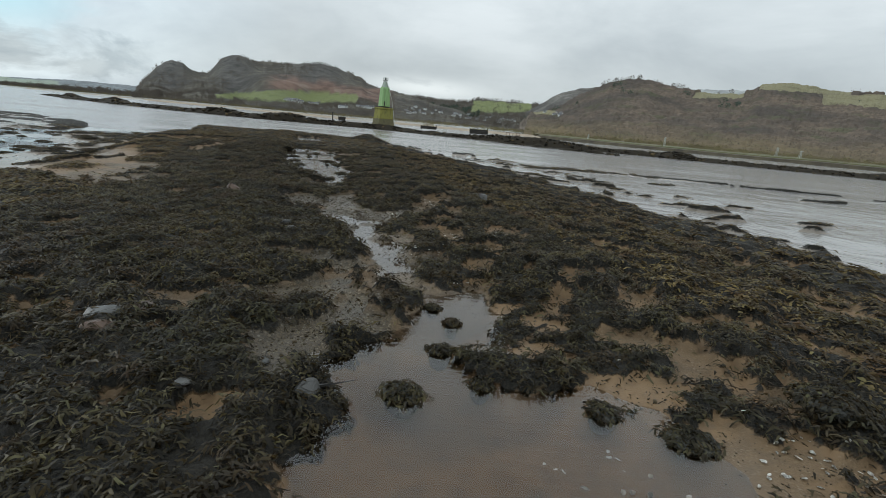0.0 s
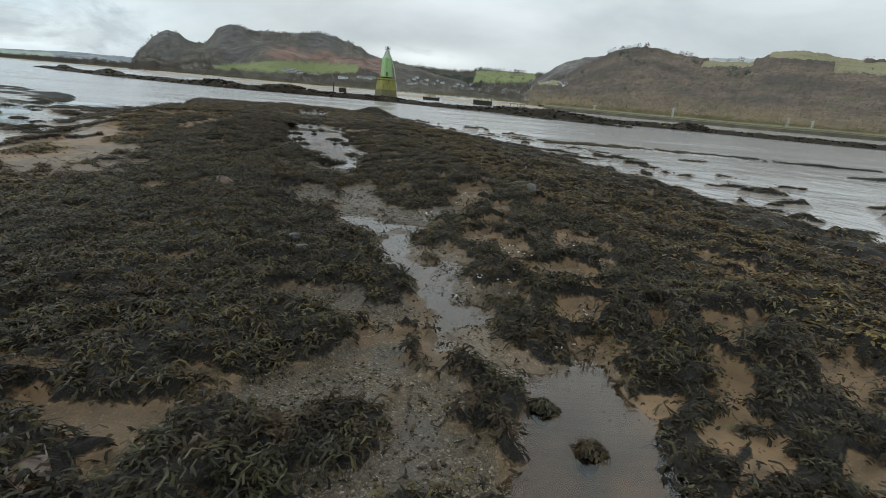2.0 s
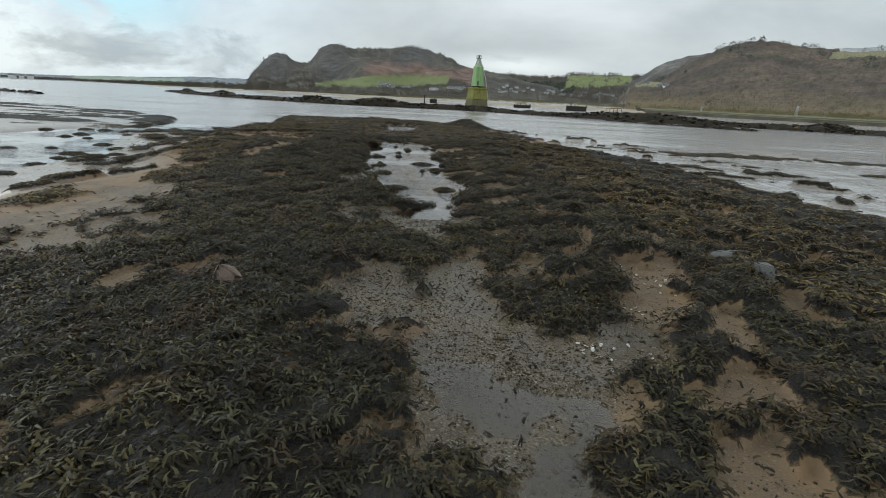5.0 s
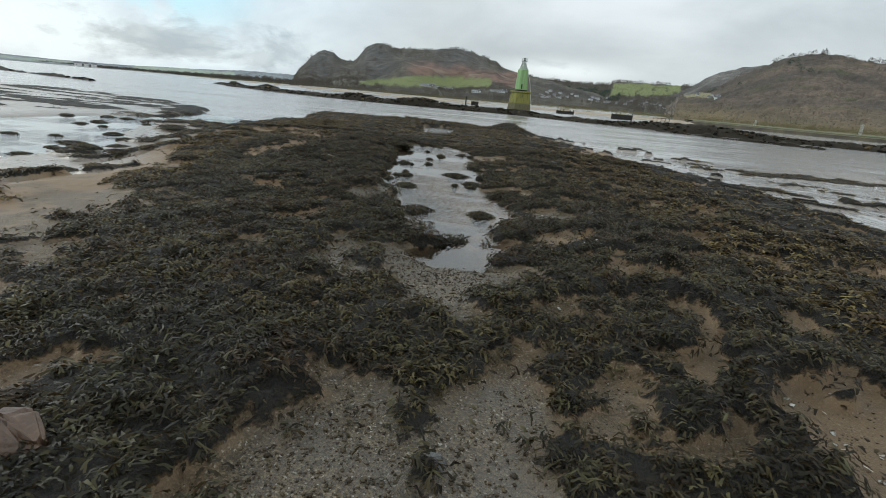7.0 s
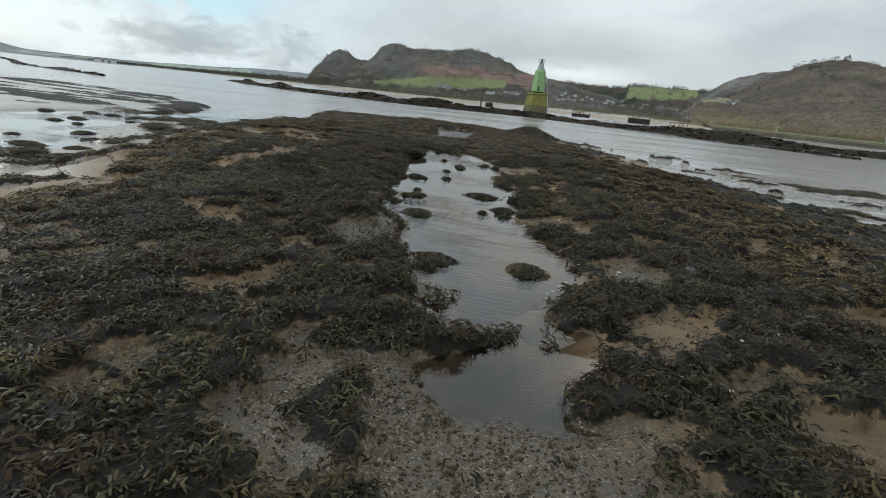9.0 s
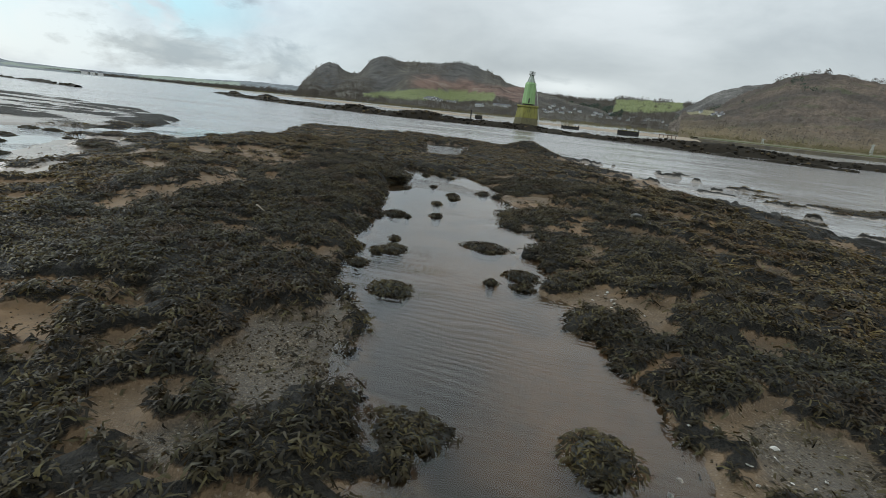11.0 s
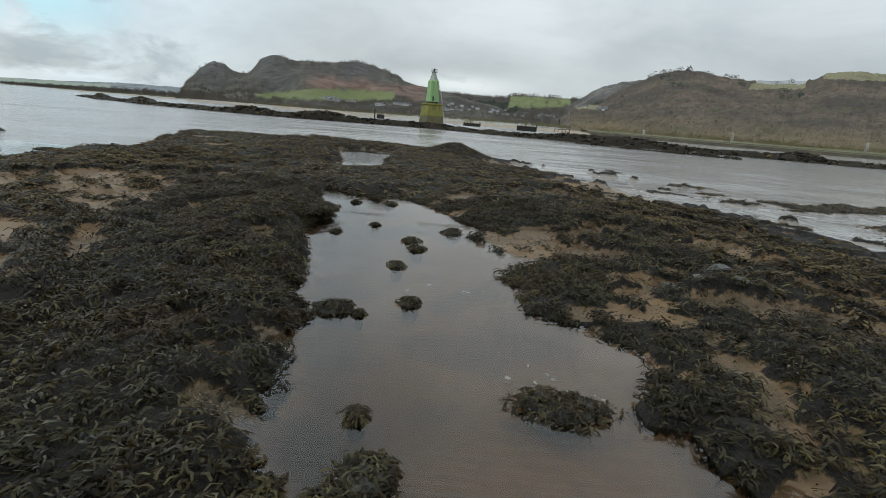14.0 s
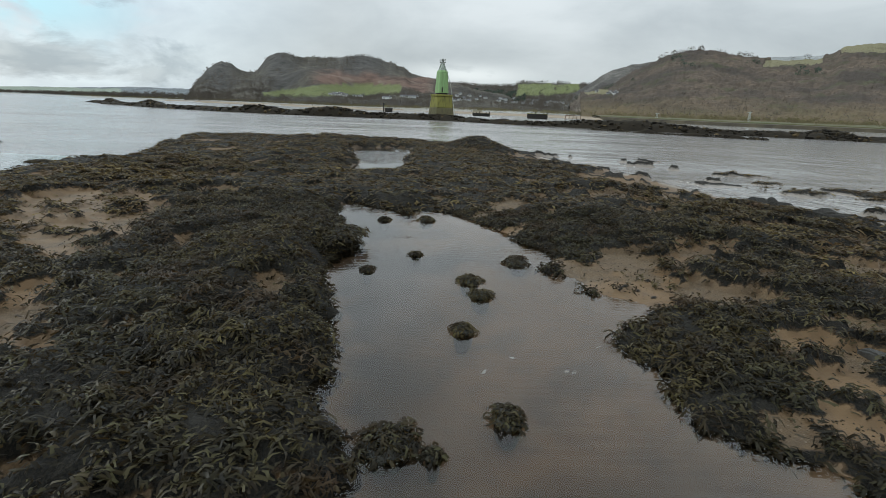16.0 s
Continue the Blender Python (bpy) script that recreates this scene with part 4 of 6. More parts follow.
tagged(flat_sheet("water", -4600, -4600, 4600, 4600, RIVER_LEVEL, RIVER, 24), "grey-brown rippled water of a wide tidal river", "river", kind="structure")
rows_y = np.linspace(12.25, 23.6, 40)
left, right = ([np.interp(v, [p[1] for p in line], [p[0] for p in line]) for v in rows_y] for line in (LONG_POOL_WEST[::-1], LONG_POOL_EAST))
rim = np.concatenate([np.stack([np.array(left) - 0.45, rows_y, np.full(40, POOL_LEVEL)], -1), np.stack([np.array(right) + 0.5, rows_y, np.full(40, POOL_LEVEL)], -1)])
tagged(new("water_long_pool", mesh_of("water_long_pool", rim, [(i, 40 + i, 41 + i, i + 1) for i in range(39)], POOL)), "still shallow tide pool water over brown sand", "tide pool", kind="structure")
for nm, box in (("near", (-1.3, .3, 2.0, 4.6)), ("runnel", (-2.1, 4.6, .6, 9.4)), ("small", (-3.3, 11.2, -1.8, 12.25)), ("far", (-11.0, 25.2, -5.2, 36.0))):
    tagged(flat_sheet("water_" + nm + "_pool", box[0], box[1], box[2], box[3], POOL_LEVEL - {"far": 0.08, "runnel": 0.003}.get(nm, 0.0), POOL), "still shallow tide pool water over brown sand", "tide pool", kind="structure")
tagged(flat_sheet("water_inlet", -40, -4, -8.5, 31, INLET_LEVEL, INLET), "shallow inlet water mirroring the bright sky", "tide pool", kind="structure")

# ---- hills and the far bank ----
def hill_material(name, wood_a, wood_b, heath, grass, haze=0.0):
    k = Mat(name, 0.9, spec=0.2)
    c = k.mix(k.ramp(k.noise(0.012, 6, 0.62), (0.40, 0.0), (0.60, 1.0)), tuple(v * 0.75 for v in wood_a), wood_b)
    c = k.mix(k.ramp(k.noise(0.055, 5, 0.65), (0.42, 0.6), (0.60, 0.0)), c, tuple(v * 0.5 for v in wood_a))
    rock = k.mix(k.ramp(k.noise(0.05, 6, 0.65, vec=k.scaled(1, 1, 0.35)), (0.38, 0.0), (0.62, 1.0)), (0.055, 0.053, 0.05), (0.125, 0.117, 0.108))
    c = k.mix(k.attr("crag"), c, rock)
    moor = k.mix(k.ramp(k.noise(0.02, 6, 0.6), (0.4, 0.0), (0.6, 1.0)), heath, tuple(v * 0.5 for v in heath))
    moor = k.mix(k.ramp(k.noise(0.005, 3), (0.485, 0.0), (0.5, 0.45), (0.515, 0.0)), moor, (0.3, 0.24, 0.19))
    c = k.mix(k.attr("heath"), c, moor)
    g = k.mix(k.noise(0.008, 4), grass, tuple(v * 0.75 for v in grass))
    g = k.mix(k.ramp(k.noise(0.045, 5, 0.6), (0.55, 0.0), (0.66, 0.5)), g, tuple(v * 0.5 for v in grass))
    c = k.mix(k.attr("field"), c, g)
    return k.color(c).bump(k.math("ADD", k.noise(0.06, 5, 0.6), k.noise(0.35, 3)), 0.9, 5.0).m


def smooth_curve(az, knots):
    return np.interp(az, [k[0] for k in knots], [k[1] for k in knots])


VIEW = (-2.5, 8.0)


def hill(name, label, ridge, near, crest, rough, material, fields=(), heath=None, crag=None, step=0.09, rows=46, knee=1.25):
    """A hill in the distance: its skyline given as compass bearing and rise in degrees, its foot and crest by their distance."""
    az = np.arange(ridge[0][0], ridge[-1][0] + step / 2, step)
    rise = smooth_curve(az, ridge)
    rise = rise + ((lumps(az, az * 0, 0.7, 3, 4) - 0.5) * 0.2 + (lumps(az, az * 0, 0.22, 9, 2) - 0.5) * 0.1) * np.minimum(rise, 2) / 2
    s = np.concatenate([np.linspace(0, 1, rows), np.linspace(1.03, 1.5, 10)])
    A, S = np.meshgrid(az, s)
    dist = near + (crest - near) * S
    top = np.tan(np.radians(rise))[None, :] * crest + 1.5
    shape = np.where(S <= 1, np.power(np.clip(S, 0, 1), knee), 1 - ((S - 1) / 0.5) ** 2 * 0.7)
    X, Y = VIEW[0] + dist * np.sin(np.radians(A)), VIEW[1] + dist * np.cos(np.radians(A))
    if crag:
        steep = np.maximum.reduce([fade(0.6, 0.0, np.abs(A - c) / w) for c, w in crag])
        shape = np.where(S <= 1, shape * (1 - steep) + steep * (0.30 * S + 0.70 * fade(0.45, 0.85, S)), shape)
    else:
        steep = np.zeros_like(A)
    Z = top * shape + ((lumps(X, Y, rough * 6, 4, 4) - 0.5) * rough) * np.clip(S * 3, 0, 1) * np.clip((1 - S) * 6, 0, 1)
    me = mesh_of(name, np.stack([X, Y, Z], -1).reshape(-1, 3), sheet_faces(len(az), len(s)), material)
    el = np.degrees(np.arctan2(Z - 1.5, dist))
    field = np.zeros_like(A)
    for a0, a1, lo0, lo1, hi0, hi1 in fields:
        t = np.clip((A - a0) / (a1 - a0), 0, 1)
        lo, hi = lo0 + (lo1 - lo0) * t, hi0 + (hi1 - hi0) * t
        wob = (lumps(A, el * 2, 0.8, 6, 3) - 0.5) * 0.6
        field = np.maximum(field, fade(a0 - .1, a0 + .1, A + wob) * fade(a1 + .1, a1 - .1, A + wob) * fade(lo - .06, lo + .06, el + wob * .4) * fade(hi + .06, hi - .06, el + wob * .4))
    hea = np.zeros_like(A)
    if heath:
        a0, a1, lo, hi = heath
        wob = (lumps(A, el * 3, 2.0, 12, 3) - 0.5) * 1.2
        hea = fade(a0, a0 + 2, A) * fade(a1, a1 - 2, A) * fade(lo - .2, lo + .2, el + wob) * fade(hi + .25, hi - .25, el + wob)
    for key, arr in (("field", field), ("heath", hea), ("crag", steep * fade(0.35, 0.6, S) * 0.8)):
        me.attributes.new(key, "FLOAT", "POINT").data.foreach_set("value", arr.astype(np.float32).ravel())
    ob = tagged(new(name, me), label, "hill", kind="structure")
    return ob, A, S, X, Y, Z, field, hea, steep


def wood(name, label, spots, height, material, blades=9, seed=3, spread=0.45, upright=0.0, leaf=(0.05, 0.15)):
    """Far bare woodland: each tree a loose crown of small ragged blades on a stem."""
    r = np.random.default_rng(seed)
    n = len(spots)
    size = height * r.uniform(0.6, 1.25, n)
    c = np.repeat(spots, blades, 0)
    sz = np.repeat(size, blades)
    dirs = r.normal(size=(n * blades, 3))
    dirs /= np.linalg.norm(dirs, axis=1)[:, None]
    off = dirs * (r.uniform(0.15, 1, n * blades) ** 0.5)[:, None] * sz[:, None] * np.array([spread, spread, 0.42])
    mid = c + off + np.array([0, 0, 0.55]) * sz[:, None]
    u = r.normal(size=(n * blades, 3))
    u /= np.linalg.norm(u, axis=1)[:, None]
    v = np.cross(u, r.normal(size=(n * blades, 3)))
    v /= np.linalg.norm(v, axis=1)[:, None]
    q = sz[:, None] * r.uniform(leaf[0], leaf[1], (n * blades, 1))
    tri = np.stack([mid - u * q, mid + u * q + v * q * 0.3, mid + v * q * (1.3 + upright)], 1).reshape(-1, 3)
    stem = np.stack([spots + np.array([-1, 0, 0]) * size[:, None] * 0.03, spots + np.array([1, 0, 0]) * size[:, None] * 0.03, spots + np.array([0, 0, 1]) * size[:, None] * 0.8], 1).reshape(-1, 3)
    verts = np.concatenate([tri, stem])
    me = mesh_of(name, verts, np.arange(len(verts)).reshape(-1, 3), material, False)
    return tagged(new(name, me), label, "woodland", kind="stuff")


def sample_hill(made, count, seed, keep):
    """Random places on a hill, thinned by a rule on bearing, slope run and cover."""
    ob, A, S, X, Y, Z, field, hea, steep = made
    r = np.random.default_rng(seed)
    i, j = r.integers(0, A.shape[0] - 1, count), r.integers(0, A.shape[1] - 1, count)
    fi, fj = r.random(count), r.random(count)
    def at(arr):
        return (arr[i, j] * (1 - fi) + arr[i + 1, j] * fi) * (1 - fj) + (arr[i, j + 1] * (1 - fi) + arr[i + 1, j + 1] * fi) * fj
    ok = keep(at(A), at(S), at(field), at(hea), at(steep), r.random(count))
    return np.stack([at(X), at(Y), at(Z) - 0.5], -1)[ok]


CRAG_HILL = hill_material("moor_and_wood", (0.10, 0.09, 0.076), (0.145, 0.128, 0.098), (0.21, 0.135, 0.105), (0.19, 0.212, 0.085))
WOOD_HILL = hill_material("wooded_slope", (0.19, 0.152, 0.12), (0.235, 0.19, 0.147), (0.28, 0.24, 0.16), (0.26, 0.235, 0.135))
# far moor paled to blue-grey: the haze is put into its colour
HAZY_FAR_HILL = hill_material("hazy_far_moor", (0.22, 0.24, 0.25), (0.28, 0.3, 0.31), (0.3, 0.3, 0.28), (0.32, 0.36, 0.29))
SCREE = hill_material("grey_scree", (0.12, 0.11, 0.098), (0.21, 0.195, 0.175), (0.3, 0.3, 0.3), (0.4, 0.4, 0.38))
FROST = hill_material("frosted_field", (0.5, 0.51, 0.5), (0.6, 0.61, 0.6), (0.5, 0.5, 0.5), (0.5, 0.5, 0.5))
def woodland_material():
    k = Mat("winter_woodland", 0.95, spec=0.1)
    c = k.mix(k.ramp(k.noise(0.013, 5, 0.6), (0.40, 0.0), (0.60, 1.0)), (0.075, 0.063, 0.054), (0.155, 0.118, 0.088))
    c = k.mix(k.ramp(k.noise(0.13, 4, 0.6), (0.4, 0.0), (0.62, 0.75)), c, (0.075, 0.061, 0.05))
    c = k.mix(k.ramp(k.noise(0.03, 3, vec=k.scaled(1, 1, 2)), (0.55, 0.0), (0.68, 0.7)), c, (0.085, 0.088, 0.05))
    # ochre scrub along the foot of the slope
    up = k.n.new("ShaderNodeSeparateXYZ")
    k.l.new(k.geo.outputs["Position"], up.inputs[0])
    foot = k.ramp(k.math("ADD", k.math("DIVIDE", up.outputs[2], 60.0), k.math("MULTIPLY", k.math("SUBTRACT", k.noise(0.02, 4), 0.5), 0.5)), (0.0, 0.85), (0.33, 0.0))
    c = k.mix(foot, c, k.mix(k.noise(0.06, 4), (0.185, 0.13, 0.075), (0.14, 0.12, 0.066)))
    return k.color(c).bump(k.math("ADD", k.noise(0.9, 4, 0.7), k.noise(0.3, 3)), 0.5, 1.0).m


WOODLAND = woodland_material()
TWIGS = island_material("bare_twigs", ((0.0, (0.105, 0.087, 0.07)), (0.5, (0.125, 0.102, 0.082)), (0.85, (0.145, 0.118, 0.088)), (1.0, (0.12, 0.118, 0.078))), 0.9, 0.03, 0.9)
SCRUB = island_material("winter_scrub", ((0.0, (0.14, 0.115, 0.06)), (0.5, (0.195, 0.155, 0.08)), (0.85, (0.2, 0.175, 0.078)), (1.0, (0.13, 0.14, 0.064))), 0.9, 0.05, 0.7)
EVERGREEN = island_material("evergreen", ((0.0, (0.05, 0.07, 0.055)), (0.6, (0.075, 0.095, 0.07)), (1.0, (0.11, 0.125, 0.085))), 0.9, 0.03, 0.5)

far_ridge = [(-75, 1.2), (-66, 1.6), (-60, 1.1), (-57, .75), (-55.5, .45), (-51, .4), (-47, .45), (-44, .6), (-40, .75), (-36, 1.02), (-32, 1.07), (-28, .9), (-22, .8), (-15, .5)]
hill("backdrop_far_hills", "far hills under the clouds, green paled to blue-grey for haze", far_ridge, 2300, 4200, 12, HAZY_FAR_HILL, fields=((-46, -37, .2, .3, .55, .8), (-56, -50, .1, .1, .3, .3)), step=0.2)
crag_ridge = [(-31.6, .1), (-31.2, .7), (-30.6, 1.7), (-29.4, 3.0), (-28.6, 3.45), (-28.0, 3.62), (-27.6, 3.55), (-27.1, 3.66), (-26.6, 3.3), (-25.9, 3.08), (-24.9, 3.12), (-24.3, 3.7), (-23.7, 4.4),
              (-22.8, 4.7), (-22, 4.8), (-19, 4.9), (-16.8, 4.98), (-14.5, 5.05), (-13.1, 5.15), (-11.5, 4.95), (-10.1, 4.66), (-9.2, 4.3), (-8.5, 3.88), (-7, 3.5), (-4.4, 3.1), (-2, 2.6), (2, 1.8), (6, .8)]
crag_hill = hill("hill_crag", "dark heather-brown hill with a rocky crag and a green field", crag_ridge, 640, 1500, 30, CRAG_HILL,
                 fields=((-24.2, -18, .7, .95, 1.1, 2.15), (-18.2, -9.6, .95, 1.6, 2.15, 2.55)), heath=(-20, -5, 2.0, 3.35), crag=((-28.2, 4.4), (-22.5, 5.5), (-14, 9)))
mid_ridge = [(-9, 1.6), (-6, 2.7), (-3, 2.95), (-.6, 2.85), (1.5, 2.8), (3.1, 2.9), (4, 3.3), (6, 3.35), (8, 3.34), (10.3, 3.28), (12.5, 3.4), (15, 3.3), (18, 2.8)]
mid_hill = hill("hill_village", "wooded hill with a bright green pasture above a village", mid_ridge, 900, 2000, 10, CRAG_HILL, fields=((3.5, 7.2, 1.7, 2.1, 3.1, 3.3), (6.6, 10.2, 1.9, 2.5, 3.0, 3.4)))
slope_ridge = [(9.2, 1.2), (10.3, 2.3), (12, 2.75), (13.3, 3.1), (14.2, 3.8), (15.6, 4.65), (17.1, 5.35), (18.5, 6.15), (20, 6.42), (21.2, 6.5), (22.6, 6.42), (23.7, 6.15), (25.6, 5.8),
               (28.3, 5.62), (30.8, 5.68), (31.9, 6.0), (32.5, 6.65), (34.4, 6.8), (36.5, 6.6), (37.9, 6.2), (41.3, 6.05), (46, 5.8), (54, 5.2), (66, 4.4), (80, 3.5)]
slope_hill = hill("hill_wooded", "long brown hillside of bare winter woodland with grassy tops", slope_ridge, 330, 900, 8, WOOD_HILL,
                  fields=((32.3, 39.5, 6.05, 5.9, 7.2, 7.2), (37.5, 46, 4.9, 4.6, 5.9, 6.1), (26.8, 31.2, 5.0, 5.2, 5.6, 5.8), (10.8, 13.2, 2.0, 2.2, 2.7, 2.85)), step=0.1, rows=52)

scree_ridge = [(9.5, 2.2), (11, 3.2), (12.1, 4.03), (12.5, 4.28), (13.5, 4.81), (15, 5.22), (16.8, 5.58), (18.5, 5.4), (20.5, 4.5)]
hill("hill_scree", "bare grey stony hill shoulder behind the woods", scree_ridge, 950, 1500, 14, SCREE)
top_ridge = [(23.5, 5.0), (25.5, 5.7), (27, 5.9), (29, 5.95), (31.3, 6.02), (33, 5.7), (35, 5.2)]
hill("hill_pale_field", "pale frosted field on the skyline", top_ridge, 1000, 1500, 6, FROST)

def canopy(name, label, made, az0, az1, cell, height, material, columns, rows, seed):
    """Far winter woodland seen from afar: crown beside crown over a hillside, each of its own height."""
    ob, A, S, X, Y, Z, field, hea, steep = made
    inner = S[:, 0] <= 1.0
    last = np.flatnonzero(inner)[-1]
    az, s = np.linspace(az0, az1, columns), np.linspace(0.01, 0.995, rows)
    fi = np.interp(s, S[:last + 1, 0], np.arange(last + 1))[:, None]
    fj = np.interp(az, A[0], np.arange(A.shape[1]))[None, :]
    i, j = np.minimum(fi.astype(int), last - 1), np.minimum(fj.astype(int), A.shape[1] - 2)
    u, v = fi - i, fj - j
    def at(arr):
        return (arr[i, j] * (1 - u) + arr[i + 1, j] * u) * (1 - v) + (arr[i, j + 1] * (1 - u) + arr[i + 1, j + 1] * u) * v
    x, y, z, open_land = at(X), at(Y), at(Z), at(field)
    best = np.zeros(x.shape)
    ci, cj = np.floor(x / cell).astype(np.int64), np.floor(y / cell).astype(np.int64)
    for di in (-1, 0, 1):
        for dj in (-1, 0, 1):
            p, q = ci + di, cj + dj
            tx, ty = (p + 0.15 + 0.7 * hash01(p, q, seed)) * cell, (q + 0.15 + 0.7 * hash01(p, q, seed + 1)) * cell
            tall = 0.45 + 0.75 * hash01(p, q, seed + 2)
            d2 = ((x - tx) ** 2 + (y - ty) ** 2) / (cell * 0.8) ** 2
            best = np.maximum(best, tall * np.sqrt(np.clip(1 - d2, 0, 1)))
    rise = best * height * (0.6 + 0.8 * lumps(x, y, 60, seed, 2)) + (lumps(x, y, 2.2, seed + 4, 2) - 0.5) * 2.2
    z = z - 1.5 + (rise + 1.0) * (1 - fade(0.2, 0.5, open_land)) * fade(0, 0.05, s)[:, None]
    return tagged(new(name, mesh_of(name, np.stack([x, y, z], -1).reshape(-1, 3), sheet_faces(columns, rows), material)), label, "woodland", kind="stuff")


canopy("bare_woodland", "soft brown winter woodland on the hillside", slope_hill, 10.2, 58, 7.5, 3.6, WOODLAND, 760, 112, 5)
woods = sample_hill(slope_hill, 4500, 5, lambda a, s, f, h, c, q: (f < .3) & (s < 0.985) & (s > .03) & (q < 0.7))
wood("bare_branches", "bare brown twigs over the winter woodland", woods, 8.0, TWIGS, 9, 5, 0.5, 0.6, (0.02, 0.07))
top_trees = sample_hill(slope_hill, 6000, 6, lambda a, s, f, h, c, q: (s > .97) & (s < 1.03) & (((a > 13.5) & (a < 26)) | ((a > 29) & (a < 32) & (q < .3))) & (q < .85))
wood("bare_hilltop_trees", "bare trees along the hill's crest", top_trees, 9.0, TWIGS, 45, 8, 0.4, 0.4, (0.03, 0.09))
woods = sample_hill(crag_hill, 16000, 7, lambda a, s, f, h, c, q: (f < .2) & (h < .45) & (s < 0.97) & ((s < .5) | (lumps(a, s * 14, 1.2, 15, 2) > .55)) & (q < np.where(a > -5, .2, .55)))
wood("bare_woodland", "dark bare trees on the crag's lower slopes", woods, 6.0, TWIGS, 16, 9, 0.45, 0.0, (0.06, 0.15))
edge = sample_hill(crag_hill, 22000, 17, lambda a, s, f, h, c, q: (s > .985) & (s < 1.02) & (a > -24) & (a < -9.5) & (lumps(a, a * 0, .8, 3) > .35) & (q < .7))
wood("bare_hilltop_trees", "low bare trees along the plateau's rim", edge, 5.0, TWIGS, 30, 10)
woods = sample_hill(mid_hill, 12000, 8, lambda a, s, f, h, c, q: (f < .2) & (s < 1.03) & (q < np.where(s > .8, .9, .5)))
wood("bare_woodland", "mixed woodland behind the village", woods, 11.0, TWIGS, 12, 11)
hedges = sample_hill(mid_hill, 30000, 28, lambda a, s, f, h, c, q: ((f > .3) & (np.abs(lumps(a, s * 9, 1.6, 31) - .5) < .012) & (q < .7)) | ((s > .97) & (s < 1.02) & (lumps(a, a * 0, .6, 33) > .5) & (q < .3)))
wood("field_hedges", "hedgerow trees on the pasture and its skyline", hedges, 7.0, TWIGS, 16, 29)
firs = sample_hill(mid_hill, 6000, 9, lambda a, s, f, h, c, q: (f < .1) & (s > .3) & (s < .72) & (a > -1.5) & (a < 4.5) & (lumps(a, s * 8, 1.1, 44, 2) > .38) & (q < .9))
wood("dark_conifers", "dark green conifers behind the village", firs, 12.0, EVERGREEN, 34, 12, 0.28, 0.8)

firs = sample_hill(slope_hill, 9000, 19, lambda a, s, f, h, c, q: (s > .6) & (s < .95) & (lumps(a, s * 12, 1.6, 14, 2) > .73) & (q < .5))
wood("dark_evergreens", "dark green evergreens among the bare woods", firs, 8.0, EVERGREEN, 26, 24, 0.42)


def along_bank(count, seed, x0, x1, back0, back1):
    """Random places on the far shore, so many metres behind the bank's line."""
    r = np.random.default_rng(seed)
    x = r.uniform(x0, x1, count)
    y = np.interp(x, [p[0] for p in BANK], [p[1] for p in BANK]) + r.uniform(back0, back1, count)
    return np.stack([x, y, lie(x, y)["z"] - 0.2], -1)


wood("shore_scrub", "brown winter scrub and hedges along the far shore", along_bank(3800, 21, -900, 420, 20, 200), 3.0, SCRUB, 16, 13)
wood("shore_scrub", "low yellow-brown bushes behind the bank", along_bank(2600, 22, 40, 420, 12, 90), 2.2, SCRUB, 14, 14)
wood("shore_scrub", "low brown rough growth on top of the quay", along_bank(2600, 25, 64, 420, -3, 12), 1.3, SCRUB, 14, 16)
wood("shore_trees", "dark trees along the far shore", along_bank(1500, 23, -2400, -280, 30, 260), 10, TWIGS, 34, 15)

# ---- bladder wrack ----
def fronds(base, yaw, length, arch, width, droop, r, tips=True):
    """Forked strap-like fronds: arrays of base points, headings and sizes. Gives vertices and quads."""
    n = len(base)
    if tips:
        path = [(0.05, 0, 0.6), (0.55, 0, 1.0), (1.0, 1.5, 0.75), (0.93, -1.5, 0.7)]
        quads = [(0, 1), (1, 2), (1, 3)]
    else:
        path = [(0.0, 0, 0.5), (0.5, 0, 1.0), (1.0, 1, 0.5)]
        quads = [(0, 1), (1, 2)]
    curl, fork = r.normal(0, 1.7, n), r.uniform(0.18, 0.5, n)
    twist = r.normal(0, 0.8, n)
    cols = []
    for s, side, w in path:
        a = yaw + curl * s + side * fork * 1.1
        along = length * s
        px = base[:, 0] + np.cos(yaw + curl * s * 0.5) * along + side * fork * length * 0.25 * -np.sin(yaw)
        py = base[:, 1] + np.sin(yaw + curl * s * 0.5) * along + side * fork * length * 0.25 * np.cos(yaw)
        pz = base[:, 2] + arch * math.sin(math.pi * min(s * 0.9 + 0.1, 1.0)) - droop * s * s
        tw = twist * s
        hx, hy, hz = -np.sin(a) * np.cos(tw), np.cos(a) * np.cos(tw), np.sin(tw)
        half = width * w * 0.5
        cols.append((np.stack([px - hx * half, py - hy * half, pz - hz * half], -1), np.stack([px + hx * half, py + hy * half, pz + hz * half], -1)))
    k = len(path)
    verts = np.stack([c for pair in cols for c in pair], 1).reshape(-1, 3)
    start = (np.arange(n) * 2 * k)[:, None]
    faces = np.stack([np.stack([start[:, 0] + 2 * a, start[:, 0] + 2 * a + 1, start[:, 0] + 2 * b + 1, start[:, 0] + 2 * b], -1) for a, b in quads], 1).reshape(-1, 4)
    return verts, faces


